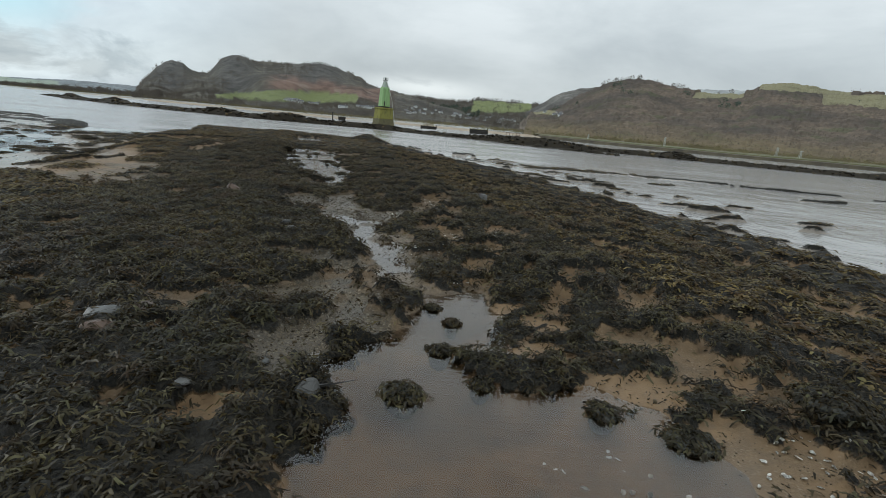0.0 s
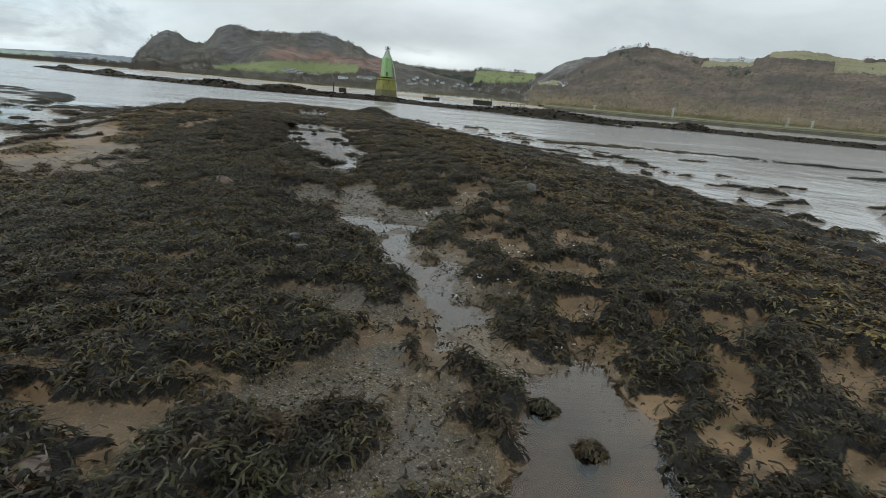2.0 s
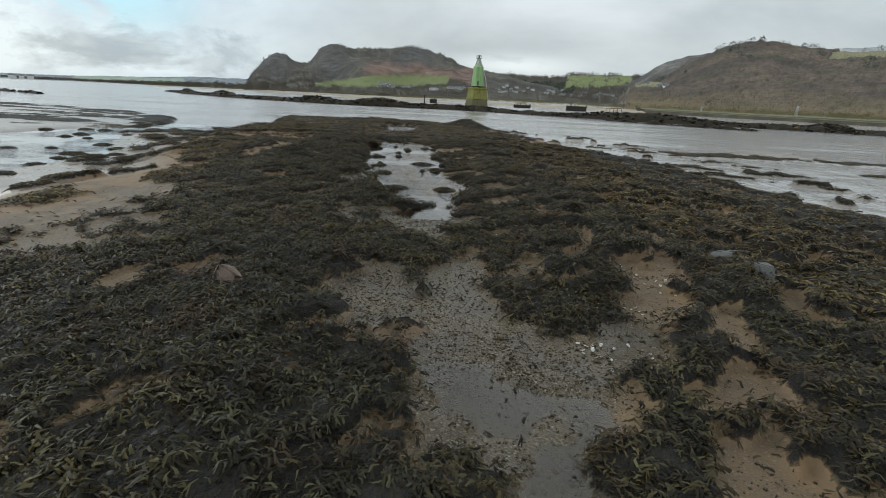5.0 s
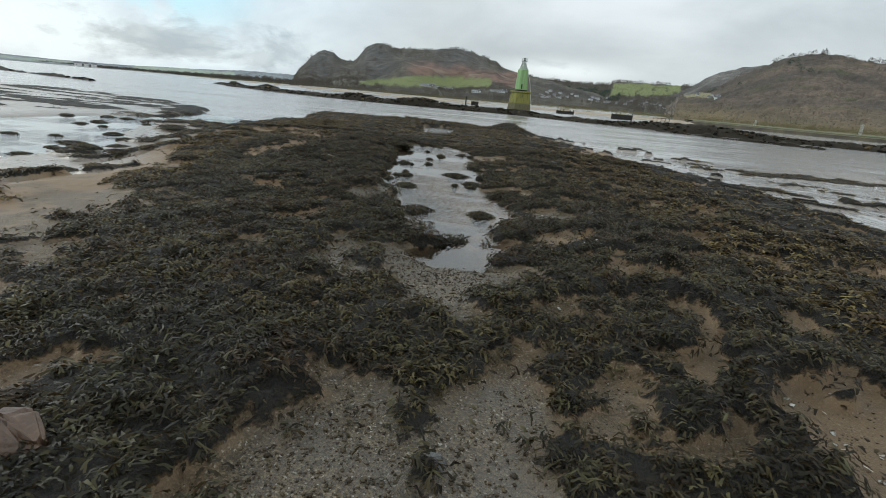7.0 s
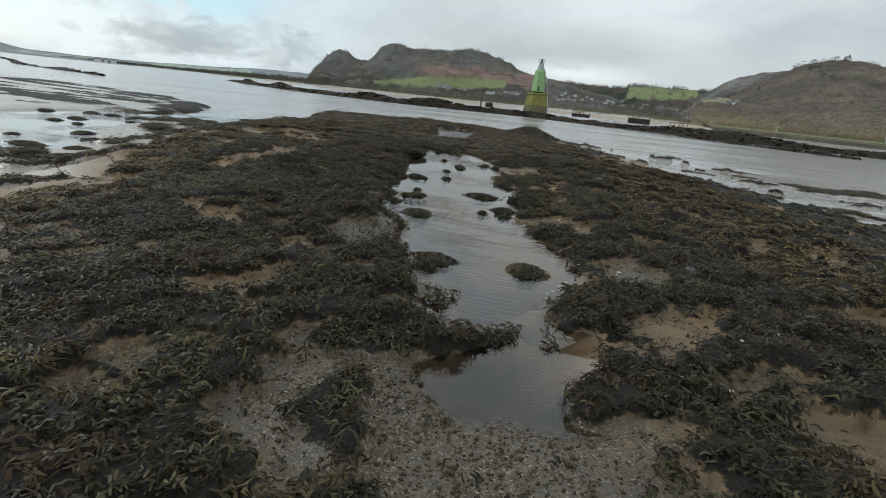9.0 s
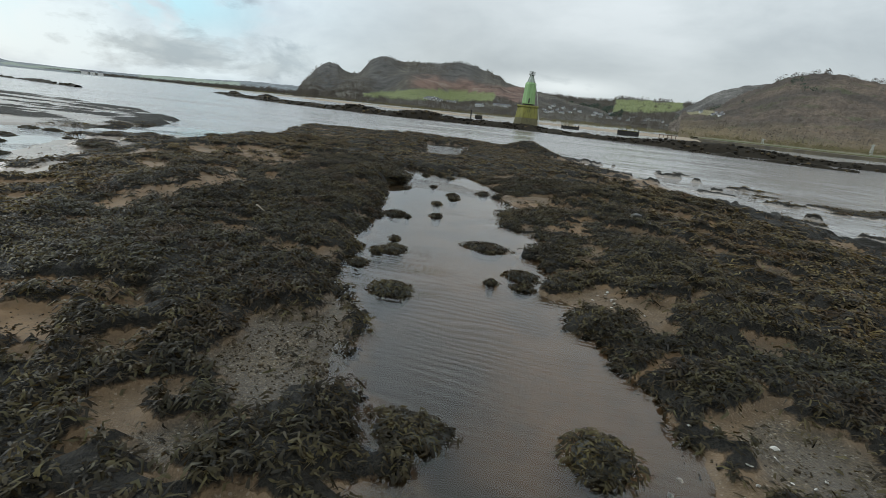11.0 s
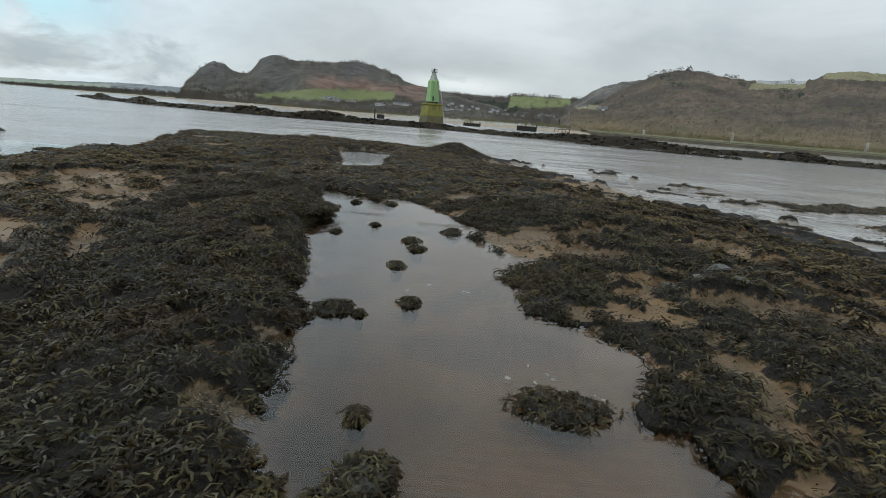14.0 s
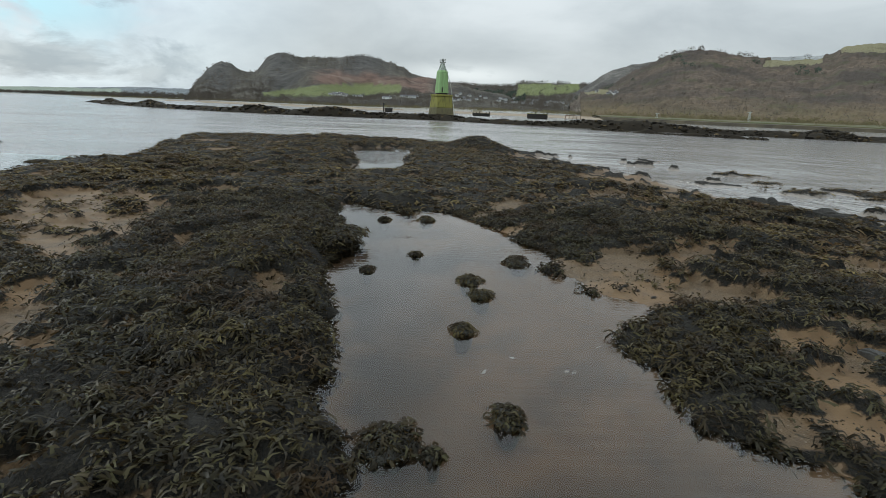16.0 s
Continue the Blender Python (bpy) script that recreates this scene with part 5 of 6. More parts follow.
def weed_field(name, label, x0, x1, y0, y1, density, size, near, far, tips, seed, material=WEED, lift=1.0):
    """Fronds strewn where the weed lies, between two distances from the trodden way."""
    r = np.random.default_rng(seed)
    # plants first, then the fronds that spring from each
    each = 9 if tips else 5
    count = int((x1 - x0) * (y1 - y0) * density / each)
    x, y = r.uniform(x0, x1, count), r.uniform(y0, y1, count)
    lead, lush, rise = r.uniform(0, 2 * math.pi, count), r.uniform(0.6, 1.4, count), r.uniform(-0.005, 0.045, count)
    spoke = np.tile(np.arange(each) * 2 * math.pi / each, count)
    x, y, lead, lush, rise = (np.repeat(v, each) for v in (x, y, lead, lush, rise))
    lead = lead + spoke + r.normal(0, 0.35, len(x))
    reach = r.uniform(0.0, 0.75, len(x)) * size * lush
    x, y, rise = x + np.cos(lead) * reach, y + np.sin(lead) * reach, rise - 0.28 * reach
    off = np.abs(x - way_at(y))
    ok = (off >= near) & (off < far)
    x, y, lead, lush, rise = x[ok], y[ok], lead[ok], lush[ok], rise[ok]
    at = lie(x, y)
    tuft = 0.75 + 0.5 * lumps(x, y, 0.16, 77, 2)
    ok = r.random(len(x)) < np.clip(fade(0.12, 0.42, at["weed"]) + 0.015, 0, 1) * tuft * (at["z"] > np.where(np.abs(x + 3) < 6, -0.03, RIVER_LEVEL - 0.08))
    x, y, z, tuft, lead, lush, rise = x[ok], y[ok], at["z"][ok], tuft[ok], lead[ok], lush[ok], rise[ok]
    n = len(x)
    yaw = lead + r.normal(0, 1.1, n)
    length = size * lush * r.uniform(0.6, 1.2, n)
    v, f = fronds(np.stack([x, y, z + rise * lift + r.uniform(-0.008, 0.012, n)], -1), yaw, length, lift * length * r.uniform(0.05, 0.36, n), 0.21 * size * r.uniform(0.6, 1.4, n) * (1 if tips else 1.4), length * r.uniform(0.0, 0.4, n), r, tips)
    return tagged(new(name, mesh_of(name, v, f, material, True)), label, "seaweed", kind="stuff")


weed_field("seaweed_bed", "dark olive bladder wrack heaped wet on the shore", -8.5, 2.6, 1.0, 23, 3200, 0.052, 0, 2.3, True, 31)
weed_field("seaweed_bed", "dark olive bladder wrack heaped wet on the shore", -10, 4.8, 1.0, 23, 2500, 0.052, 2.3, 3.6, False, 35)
weed_field("seaweed_bed", "dark brown wrack spread over the spit", -13, 9, 1.0, 27, 1500, 0.072, 3.6, 6.5, False, 32, LIT_BROWN_WEED, 0.6)
weed_field("seaweed_bed", "brown wrack on the spit's far end and edges", -22, 14, 2.0, 41, 330, 0.1, 6.5, 40, False, 33, LIT_BROWN_WEED, 0.3)
weed_field("seaweed_bed", "brown wrack on the spit's far end and edges", -14, 4, 23, 41, 480, 0.1, 0, 6.5, False, 34, LIT_BROWN_WEED, 0.35)


def boulder(bm_seed, squash=0.7, rough=0.22, detail=2):
    bm = bmesh.new()
    bmesh.ops.create_icosphere(bm, subdivisions=detail, radius=1.0)
    shift = Vector((bm_seed * 3.1, bm_seed * 1.7, bm_seed * 0.9))
    for v in bm.verts:
        d = noise.noise(v.co * 0.9 + shift) * rough * 1.5 + noise.noise(v.co * 2.3 + shift) * rough * 0.6
        v.co = v.co * (1 + d)
        v.co.z *= squash
    return bm


def seaweed_clump(x, y, a, b, seed, level=POOL_LEVEL, material=WEED, flat=0.14, label=""):
    """A stone in a pool with wrack hanging all round it."""
    r = np.random.default_rng(seed)
    z = float(lie(np.array([x]), np.array([y]))["z"][0])
    top = max(0.035, flat * min(a, b) + 0.03) + max(0.0, level - z)
    thing = tagged(new("seaweed_clump"), label or "dark wrack-covered stone standing in a shallow tide pool" if z < 0 else "dark heap of wrack on a stone at the pool's edge", "seaweed", group="weedy stones in the pools")
    thing.location = (x, y, z)
    deep = max(0.0, level - z)
    bm = boulder(seed, 1.0, 0.16)
    for v in bm.verts:
        v.co = Vector((v.co.x * a * 0.82, v.co.y * b * 0.82, deep + v.co.z * ((top - deep) * 0.8 if v.co.z > 0 else deep + 0.03)))
    part("stone", bm, DARK_STONE, thing, "weedy dark stone", True)
    small = material == WEED
    n = int(150 + 9000 * a * b) if min(a, b) < 0.3 else int(260 + 3500 * a * b)
    ang, rad = r.uniform(0, 2 * math.pi, n), np.sqrt(r.random(n)) * 0.97
    lobe = 0.5 + 0.95 * lumps(np.cos(ang) * 1.3, np.sin(ang) * 1.3, 0.8, seed, 2)
    bx, by = np.cos(ang) * rad * a * lobe, np.sin(ang) * rad * b * lobe
    bz = deep + (top - deep) * np.clip(0.95 - 1.0 * rad ** 2 + r.uniform(-0.2, 0.1, n), -0.15, 1)
    size = np.clip(0.025 + 0.12 * min(a, b), 0.028, 0.055) * r.uniform(0.5, 1.4, n) * (1 if small else 1.6)
    v, f = fronds(np.stack([bx, by, bz], -1), ang + r.normal(0, 2.2, n), size, size * r.uniform(0.02, 0.4, n), (0.011 if small else 0.026) * r.uniform(0.7, 1.4, n), size * r.uniform(0.1, 0.55, n) * rad, r, small)
    add_part("fronds", mesh_of("fronds", v, f, material, True), thing)
    return thing


CLUMPS_SOUTH = [(-.17, 2.64, .15, .13), (.32, 2.8, .08, .08), (1.02, 2.59, .12, .11), (1.45, 2.37, .18, .14), (1.78, 2.75, .2, .14), (2.35, 2.6, .26, .2), (.06, 3.23, .11, .08), (.15, 3.74, .07, .07), (-.01, 4.05, .07, .07)]
CLUMPS_POOL = [(-5.35, 17.96, .15, .15), (-4.81, 18.2, .09, .12), (-5.06, 19.14, .08, .1), (-5.05, 20.13, .1, .12), (-5.61, 20.8, .07, .07), (-5.98, 20.25, .06, .06), (-6.49, 21.02, .26, .42),
               (-6.23, 22.29, .07, .1), (-5.68, 22.43, .12, .14), (-6.42, 21.58, .12, .1), (-5.14, 17.9, .04, .05), (-4.6, 20.77, .13, .17), (-6.02, 22.88, .11, .12), (-6.8, 22.17, .1, .12)]
CLUMPS_MID = [(-4.73, 16.31, .13, .16), (-4.86, 16.16, .08, .08), (-5.1, 16.19, .08, .08), (-4.87, 16.7, .06, .07), (-3.85, 16.97, .26, .17), (-3.36, 16.14, .16, .15), (-4.33, 15.2, .22, .17),
              (-4.86, 15.69, .09, .1), (-3.59, 13.54, .22, .16), (-2.73, 13.69, .17, .18), (-3.3, 15.82, .12, .1), (-4.95, 19.8, .1, .1), (-3.6, 15.78, .06, .06)]
for i, (x, y, a, b) in enumerate(CLUMPS_SOUTH + CLUMPS_POOL + CLUMPS_MID):
    seaweed_clump(x, y, a, b, 100 + i)

CLUMPS_INLET = [(-22.0, 23.3), (-13.7, 17.1), (-14.1, 16.6), (-13.5, 15.4), (-12.4, 16.1), (-13.3, 17.7), (-12.4, 17.7), (-13.3, 19.2), (-14.4, 19.0), (-15.6, 22.1), (-16.9, 23.3), (-18.0, 23.3), (-18.9, 24.9), (-18.1, 25.1), (-18.4, 26.7), (-17.2, 26.0),
                (-21.0, 24.3), (-19.3, 22.4), (-19.0, 21.4), (-20.1, 24.4), (-19.2, 24.7), (-15.8, 19.8), (-14.5, 17.5), (-16.2, 18.3), (-17.1, 17.7), (-17.9, 21.3), (-11.1, 15.8), (-11.6, 15.8), (-10.9, 14.3), (-13.3, 20.8), (-14.5, 23.0), (-10.9, 13.1),
                (-12.6, 13.9), (-11.8, 11.2), (-13.6, 12.4), (-15.1, 15.2), (-12.9, 21.6), (-15.4, 24.4), (-16.2, 27.6), (-17.8, 29.4), (-12.2, 18.9), (-14.0, 21.9)]
cr = np.random.default_rng(63)
for i, (x, y) in enumerate(CLUMPS_INLET):
    a = cr.uniform(.18, .5)
    seaweed_clump(x, y, a, a * cr.uniform(.5, .9), 160 + i, INLET_LEVEL, WEED, 0.13, "low dark brown wrack-covered stone in the shallow inlet")


# ---- stones ----
def stone(x, y, a, b, h, material, label, seed):
    bm = bmesh.new()
    q = np.random.default_rng(seed)
    for d in q.normal(size=(22, 3)):
        d = d / np.linalg.norm(d) * q.uniform(0.8, 1.1)
        bm.verts.new((d[0] * a, d[1] * b, d[2] * h))
    hull = bmesh.ops.convex_hull(bm, input=bm.verts[:])
    bmesh.ops.delete(bm, geom=list({g for g in hull["geom_interior"] + hull["geom_unused"] if isinstance(g, bmesh.types.BMVert)}), context="VERTS")
    bmesh.ops.bevel(bm, geom=bm.edges[:], offset=min(a, b, h) * 0.12, segments=2, affect="EDGES")
    me = bpy.data.meshes.new("stone")
    bm.to_mesh(me)
    bm.free()
    me.materials.append(material)
    ob = new("stone", me)
    z = float(lie(np.array([x]), np.array([y]))["z"][0])
    ob.location, ob.rotation_euler = (x, y, z + h * 0.12), (0, 0, seed * 1.3)
    return tagged(ob, label, "stone", group="loose stones")


for i, (x, y, a, b, h) in enumerate([(-1.95, 6.21, .07, .08, .06), (-1.8, 5.9, .06, .07, .05), (.77, 10.28, .13, .15, .09), (.88, 9.7, .12, .15, .09), (-2.03, 8.86, .055, .06, .05), (-.69, 2.47, .07, .09, .06),
                                     (-1.29, 2.33, .05, .05, .03), (-2.12, 2.96, .09, .12, .06), (-1.03, 2.8, .03, .05, .03), (-2.52, 19.05, .1, .12, .07), (-2.25, 19.07, .09, .12, .07), (-2.03, 19.18, .11, .12, .07), (-1.83, 19.15, .13, .12, .07), (-1.26, 14.26, .07, .09, .05)]):
    stone(x, y, a, b, h, STONE, "grey angular stone lying among wet seaweed", 200 + i)
for i, (x, y, a, b, h) in enumerate([(-2.02, 3.22, .08, .1, .04), (-2.04, 2.81, .12, .1, .045), (-3.5, 8.3, .15, .12, .13)]):
    stone(x, y, a, b, h, RED_STONE, "reddish-brown sandstone lump among wet seaweed", 230 + i)

# ---- rubble training wall in the river ----
def rubble_wall(name, label, line, width, crest, seed, count, big):
    """A long low heap of boulders along a line of plan points; crest gives its height along the line."""
    r = np.random.default_rng(seed)
    pts = np.array(line, float)
    seg = np.hypot(*np.diff(pts, axis=0).T)
    cum = np.concatenate([[0], np.cumsum(seg)])
    thing = tagged(new(name), label, "breakwater")
    def at(s):
        return np.stack([np.interp(s, cum, pts[:, 0]), np.interp(s, cum, pts[:, 1])], -1)
    # the packed core
    n = int(cum[-1] / 0.7)
    s = np.linspace(0, cum[-1], n)
    p, q = at(s), at(np.clip(s + 1, 0, cum[-1])) - at(np.clip(s - 1, 0, cum[-1]))
    q /= np.linalg.norm(q, axis=1)[:, None]
    side = np.stack([-q[:, 1], q[:, 0]], -1)
    h = crest(s / cum[-1], r) 
    prof = np.linspace(-1, 1, 13)
    W = width * (0.7 + 0.6 * lumps(s, s * 0, 9, seed, 2))
    V = np.zeros((n, 13, 3))
    V[:, :, :2] = p[:, None, :] + side[:, None, :] * (prof[None, :, None] * W[:, None, None])
    V[:, :, 2] = RIVER_LEVEL - 0.5 + (h[:, None] + 0.5) * np.clip(1 - np.abs(prof[None, :]) ** 1.6, 0, 1) + (lumps(V[:, :, 0], V[:, :, 1], 1.5, 7, 3) - 0.45) * 0.9
    add_part("core", mesh_of("core", V.reshape(-1, 3), sheet_faces(13, n), RUBBLE), thing, "packed dark rubble")
    # loose boulders on it
    bm = boulder(3, 0.8, 0.3, 1)
    bm.verts.ensure_lookup_table()
    bv = np.array([v.co for v in bm.verts])
    bf = np.array([[v.index for v in f.verts] for f in bm.faces])
    bm.free()
    ss = r.uniform(0, cum[-1], count)
    off = r.normal(0, 0.42, count)
    wi, hi = np.interp(ss, s, W), np.interp(ss, s, h)
    qp, qs = at(ss), np.stack([np.interp(ss, s, side[:, 0]), np.interp(ss, s, side[:, 1])], -1)
    c = np.concatenate([qp + qs * (off * wi)[:, None], (RIVER_LEVEL - 0.3 + (hi + 0.3) * np.clip(1 - np.abs(off) ** 1.6, 0, 1))[:, None]], 1)
    sz = big * r.uniform(0.3, 1.0, count) ** 1.5 * np.clip(hi + 0.35, 0.3, 1.2)
    ang = r.uniform(0, 6.28, count)
    ca, sa = np.cos(ang), np.sin(ang)
    sc = sz[:, None] * r.uniform(0.7, 1.3, (count, 3))
    loc = bv[None] * sc[:, None, :]
    rot = np.stack([loc[..., 0] * ca[:, None] - loc[..., 1] * sa[:, None], loc[..., 0] * sa[:, None] + loc[..., 1] * ca[:, None], loc[..., 2]], -1)
    verts = (rot + c[:, None, :]).reshape(-1, 3)
    faces = (bf[None] + (np.arange(count) * len(bv))[:, None, None]).reshape(-1, 3)
    add_part("boulder", mesh_of("boulder", verts, faces, RUBBLE, False), thing, "weedy tumbled boulders", "stuff")
    return thing


def wall_crest(u, r):
    h = 0.42 + 0.6 * lumps(u * 420, u * 0, 14, 5, 3) ** 1.6
    for at, w, up in ((0.475, 0.018, 0.75), (0.50, 0.01, 0.4), (0.58, 0.03, 0.3), (0.632, 0.013, 0.85), (0.672, 0.014, 0.75), (0.775, 0.016, 0.7), (0.863, 0.02, 0.7)):
        h = h + 1.2 * up * np.exp(-((u - at) / w) ** 2)
    return h * fade(1.0, 0.96, u)


WALL_LINE = [(190, 46), (110, 64), (62, 79), (47, 88), (38, 92), (28, 94), (20, 95), (10, 100), (-1, 105), (-13, 114), (-26, 110), (-40, 108), (-56, 112), (-75, 122), (-105, 145), (-145, 185)]
rubble_wall("rubble_training_wall", "long low wall of dark weedy rubble in the river", WALL_LINE, 2.6, wall_crest, 61, 4200, 0.36)
rubble_wall("rubble_islet", "dark heap of boulders standing clear of the river", [(40, 95), (43, 92), (46, 89), (50, 85)], 2.6, lambda u, r: 0.2 + 1.0 * np.exp(-((u - 0.4) / 0.28) ** 2), 62, 520, 0.36)
rubble_wall("rubble_bar", "low bar of weedy stones in the shallows", [(28, 76), (19, 82), (11, 90)], 0.9, lambda u, r: 0.05 + 0.3 * lumps(u * 30, u, 3, 4, 2), 63, 200, 0.4)
rubble_wall("rubble_bar", "long thin line of dark stones far along the river", [(-75, 70), (-110, 82), (-170, 120), (-240, 150)], 1.0, lambda u, r: 0.1 + 0.4 * lumps(u * 60, u, 6, 9, 2), 64, 260, 0.5)

rubble_wall("rubble_bar", "long thin line of dark stones far along the river", [(-90, 62), (-140, 78), (-220, 100)], 0.9, lambda u, r: 0.05 + 0.35 * lumps(u * 60, u, 6, 12, 2), 65, 220, 0.4)

# ---- the beacon ----
def painted(name, a, b, streak, rough=0.55):
    k = Mat(name, rough)
    c = k.mix(k.noise(0.7, 4), a, b)
    c = k.mix(k.ramp(k.noise(2.2, 5, vec=k.scaled(1.6, 1.6, 0.18)), (0.5, 0.0), (0.72, 0.75)), c, streak)
    return k.color(c).bump(k.noise(9, 3), 0.3, 0.02).m


GREEN_PAINT = painted("green_paint", (0.20, 0.34, 0.13), (0.27, 0.42, 0.17), (0.15, 0.22, 0.09))
PLINTH = painted("stained_masonry", (0.115, 0.10, 0.05), (0.15, 0.13, 0.06), (0.05, 0.043, 0.026), 0.8)
ALGAE = painted("yellow_algae", (0.25, 0.225, 0.045), (0.17, 0.165, 0.04), (0.06, 0.052, 0.022), 0.8)
SKIRT = painted("grey_green_metal", (0.27, 0.32, 0.25), (0.34, 0.38, 0.31), (0.2, 0.22, 0.17))
PALE_METAL = painted("weathered_white_metal", (0.5, 0.52, 0.48), (0.36, 0.38, 0.34), (0.25, 0.2, 0.14), 0.5)
DARK_TIMBER = mottled("tarred_timber", (0.022, 0.019, 0.015), (0.05, 0.042, 0.032), 1.2, 0.7, 0.6, 0.03)
RUST = mottled("rusty_iron", (0.10, 0.055, 0.03), (0.17, 0.10, 0.06), 3, 0.75, 0.5, 0.01)


def frustum(sides, z0, z1, r0, r1, turn=0.0, inset=0.0):
    """A tapered prism, with bevelled edges."""
    bm = bmesh.new()
    low = [bm.verts.new((r0 * math.cos(turn + 2 * math.pi * i / sides), r0 * math.sin(turn + 2 * math.pi * i / sides), z0)) for i in range(sides)]
    high = [bm.verts.new((r1 * math.cos(turn + 2 * math.pi * i / sides), r1 * math.sin(turn + 2 * math.pi * i / sides), z1)) for i in range(sides)]
    for i in range(sides):
        bm.faces.new((low[i], low[(i + 1) % sides], high[(i + 1) % sides], high[i]))
    bm.faces.new(low[::-1]), bm.faces.new(high)
    if inset:
        bmesh.ops.bevel(bm, geom=bm.edges[:], offset=inset, segments=1, affect="EDGES")
    return bm


def bar(p, q, thick, sides=6):
    """A round rod from p to q."""
    p, q = Vector(p), Vector(q)
    bm = bmesh.new()
    bmesh.ops.create_cone(bm, cap_ends=True, segments=sides, radius1=thick, radius2=thick, depth=(q - p).length)
    bmesh.ops.transform(bm, matrix=Matrix.Translation((p + q) / 2) @ (q - p).to_track_quat("Z", "Y").to_matrix().to_4x4(), verts=bm.verts[:])
    return bm


def box(x0, y0, z0, x1, y1, z1, bevel=0.0):
    bm = bmesh.new()
    bmesh.ops.create_cube(bm, size=1.0)
    for v in bm.verts:
        v.co = Vector((x0 + (v.co.x + .5) * (x1 - x0), y0 + (v.co.y + .5) * (y1 - y0), z0 + (v.co.z + .5) * (z1 - z0)))
    if bevel:
        bmesh.ops.bevel(bm, geom=bm.edges[:], offset=bevel, segments=1, affect="EDGES")
    return bm


def beacon(x, y, z):
    thing = tagged(new("river_beacon"), "tall green navigation beacon on a stained stone plinth in the river", "beacon")
    thing.location = (x, y, z)
    t = radians(30)
    part("plinth", frustum(8, -1.0, 2.2, 3.05, 2.5, t, 0.08), PLINTH, thing, "grey-brown stained masonry plinth")
    for k in range(4):
        part("course", frustum(8, 0.1 + 0.55 * k, 0.16 + 0.55 * k, 2.9 - 0.095 * k, 2.89 - 0.095 * k, t), PLINTH, thing)
    part("plinth_top", frustum(8, 2.2, 4.35, 2.5, 2.2, t, 0.06), ALGAE, thing, "yellow-green algae-covered upper plinth")
    part("gallery", frustum(8, 4.35, 4.7, 2.38, 2.38, t, 0.05), ALGAE, thing, "mossy ledge round the tower's foot")
    # solid dark block stands in for the shade of an open gap
    part("gap", frustum(8, 4.7, 5.0, 1.25, 1.25, t), DARK_TIMBER, thing, "near-black block in place of the shaded opening under the tower")
    tower = part("tower", frustum(8, 5.0, 8.9, 1.45, 1.2, t, 0.04), GREEN_PAINT, thing, "bright green painted tower")
    # dark box stands for the small slit low on the tower
    part("door", box(0.1, -1.42, 5.15, 0.36, -1.22, 6.1, 0.02), DARK_TIMBER, tower, "narrow dark slit")
    part("shoulder", frustum(8, 8.9, 9.25, 1.24, 1.0, t, 0.03), GREEN_PAINT, thing)
    part("skirt", frustum(8, 9.25, 10.55, 0.82, 0.34, t, 0.02), SKIRT, thing, "grey-green sheet-metal cone under the lantern")
    for i in range(6):
        a = t + i * math.pi / 3
        part("strut", bar((0.9 * math.cos(a), 0.9 * math.sin(a), 9.2), (0.34 * math.cos(a), 0.34 * math.sin(a), 10.7), 0.05), PALE_METAL, thing)
    part("mast", bar((0, 0, 9.2), (0, 0, 10.8), 0.16, 10), PALE_METAL, thing, "pale metal mast")
    part("lantern_deck", frustum(10, 10.7, 10.82, 0.62, 0.66, 0, 0.02), PALE_METAL, thing)
    lantern = part("lantern", frustum(12, 10.82, 11.35, 0.24, 0.2, 0, 0.03), DARK_TIMBER, thing, "dark signal lantern")
    part("lantern_cap", frustum(12, 11.35, 11.55, 0.27, 0.05), PALE_METAL, lantern)
    for i in range(8):
        a = i * math.pi / 4
        part("rail_post", bar((0.6 * math.cos(a), 0.6 * math.sin(a), 10.8), (0.6 * math.cos(a), 0.6 * math.sin(a), 11.35), 0.025), PALE_METAL, thing)
    for zz in (11.1, 11.35):
        ring = bmesh.new()
        pts = [(0.6 * math.cos(i * math.pi / 4), 0.6 * math.sin(i * math.pi / 4), zz) for i in range(8)]
        for p, q in zip(pts, pts[1:] + pts[:1]):
            b2 = bar(p, q, 0.02)
            me = bpy.data.meshes.new("tmp")
            b2.to_mesh(me)
            b2.free()
            ring.from_mesh(me)
            bpy.data.meshes.remove(me)
        part("handrail", ring, PALE_METAL, thing)
    # leaning ladder on the eastern side
    ladder = tagged(new("ladder"), "long pale metal ladder")
    ladder.parent = thing
    foot, head = Vector((2.95, -0.4, 0.2)), Vector((0.75, -0.3, 9.6))
    knee = Vector((1.75, -0.4, 6.6))
    for dy in (-0.22, 0.22):
        for p, q in ((foot, knee), (knee, head)):
            part("rail", bar(p + Vector((0, dy, 0)), q + Vector((0, dy, 0)), 0.045), PALE_METAL, ladder)
    for i in range(24):
        s = i / 23
        c = foot.lerp(knee, s / 0.68) if s < 0.68 else knee.lerp(head, (s - 0.68) / 0.32)
        part("rung", bar(c + Vector((0, -0.22, 0)), c + Vector((0, 0.22, 0)), 0.025), PALE_METAL, ladder)
    return thing


beacon(-13.6, 117.2, -0.3)


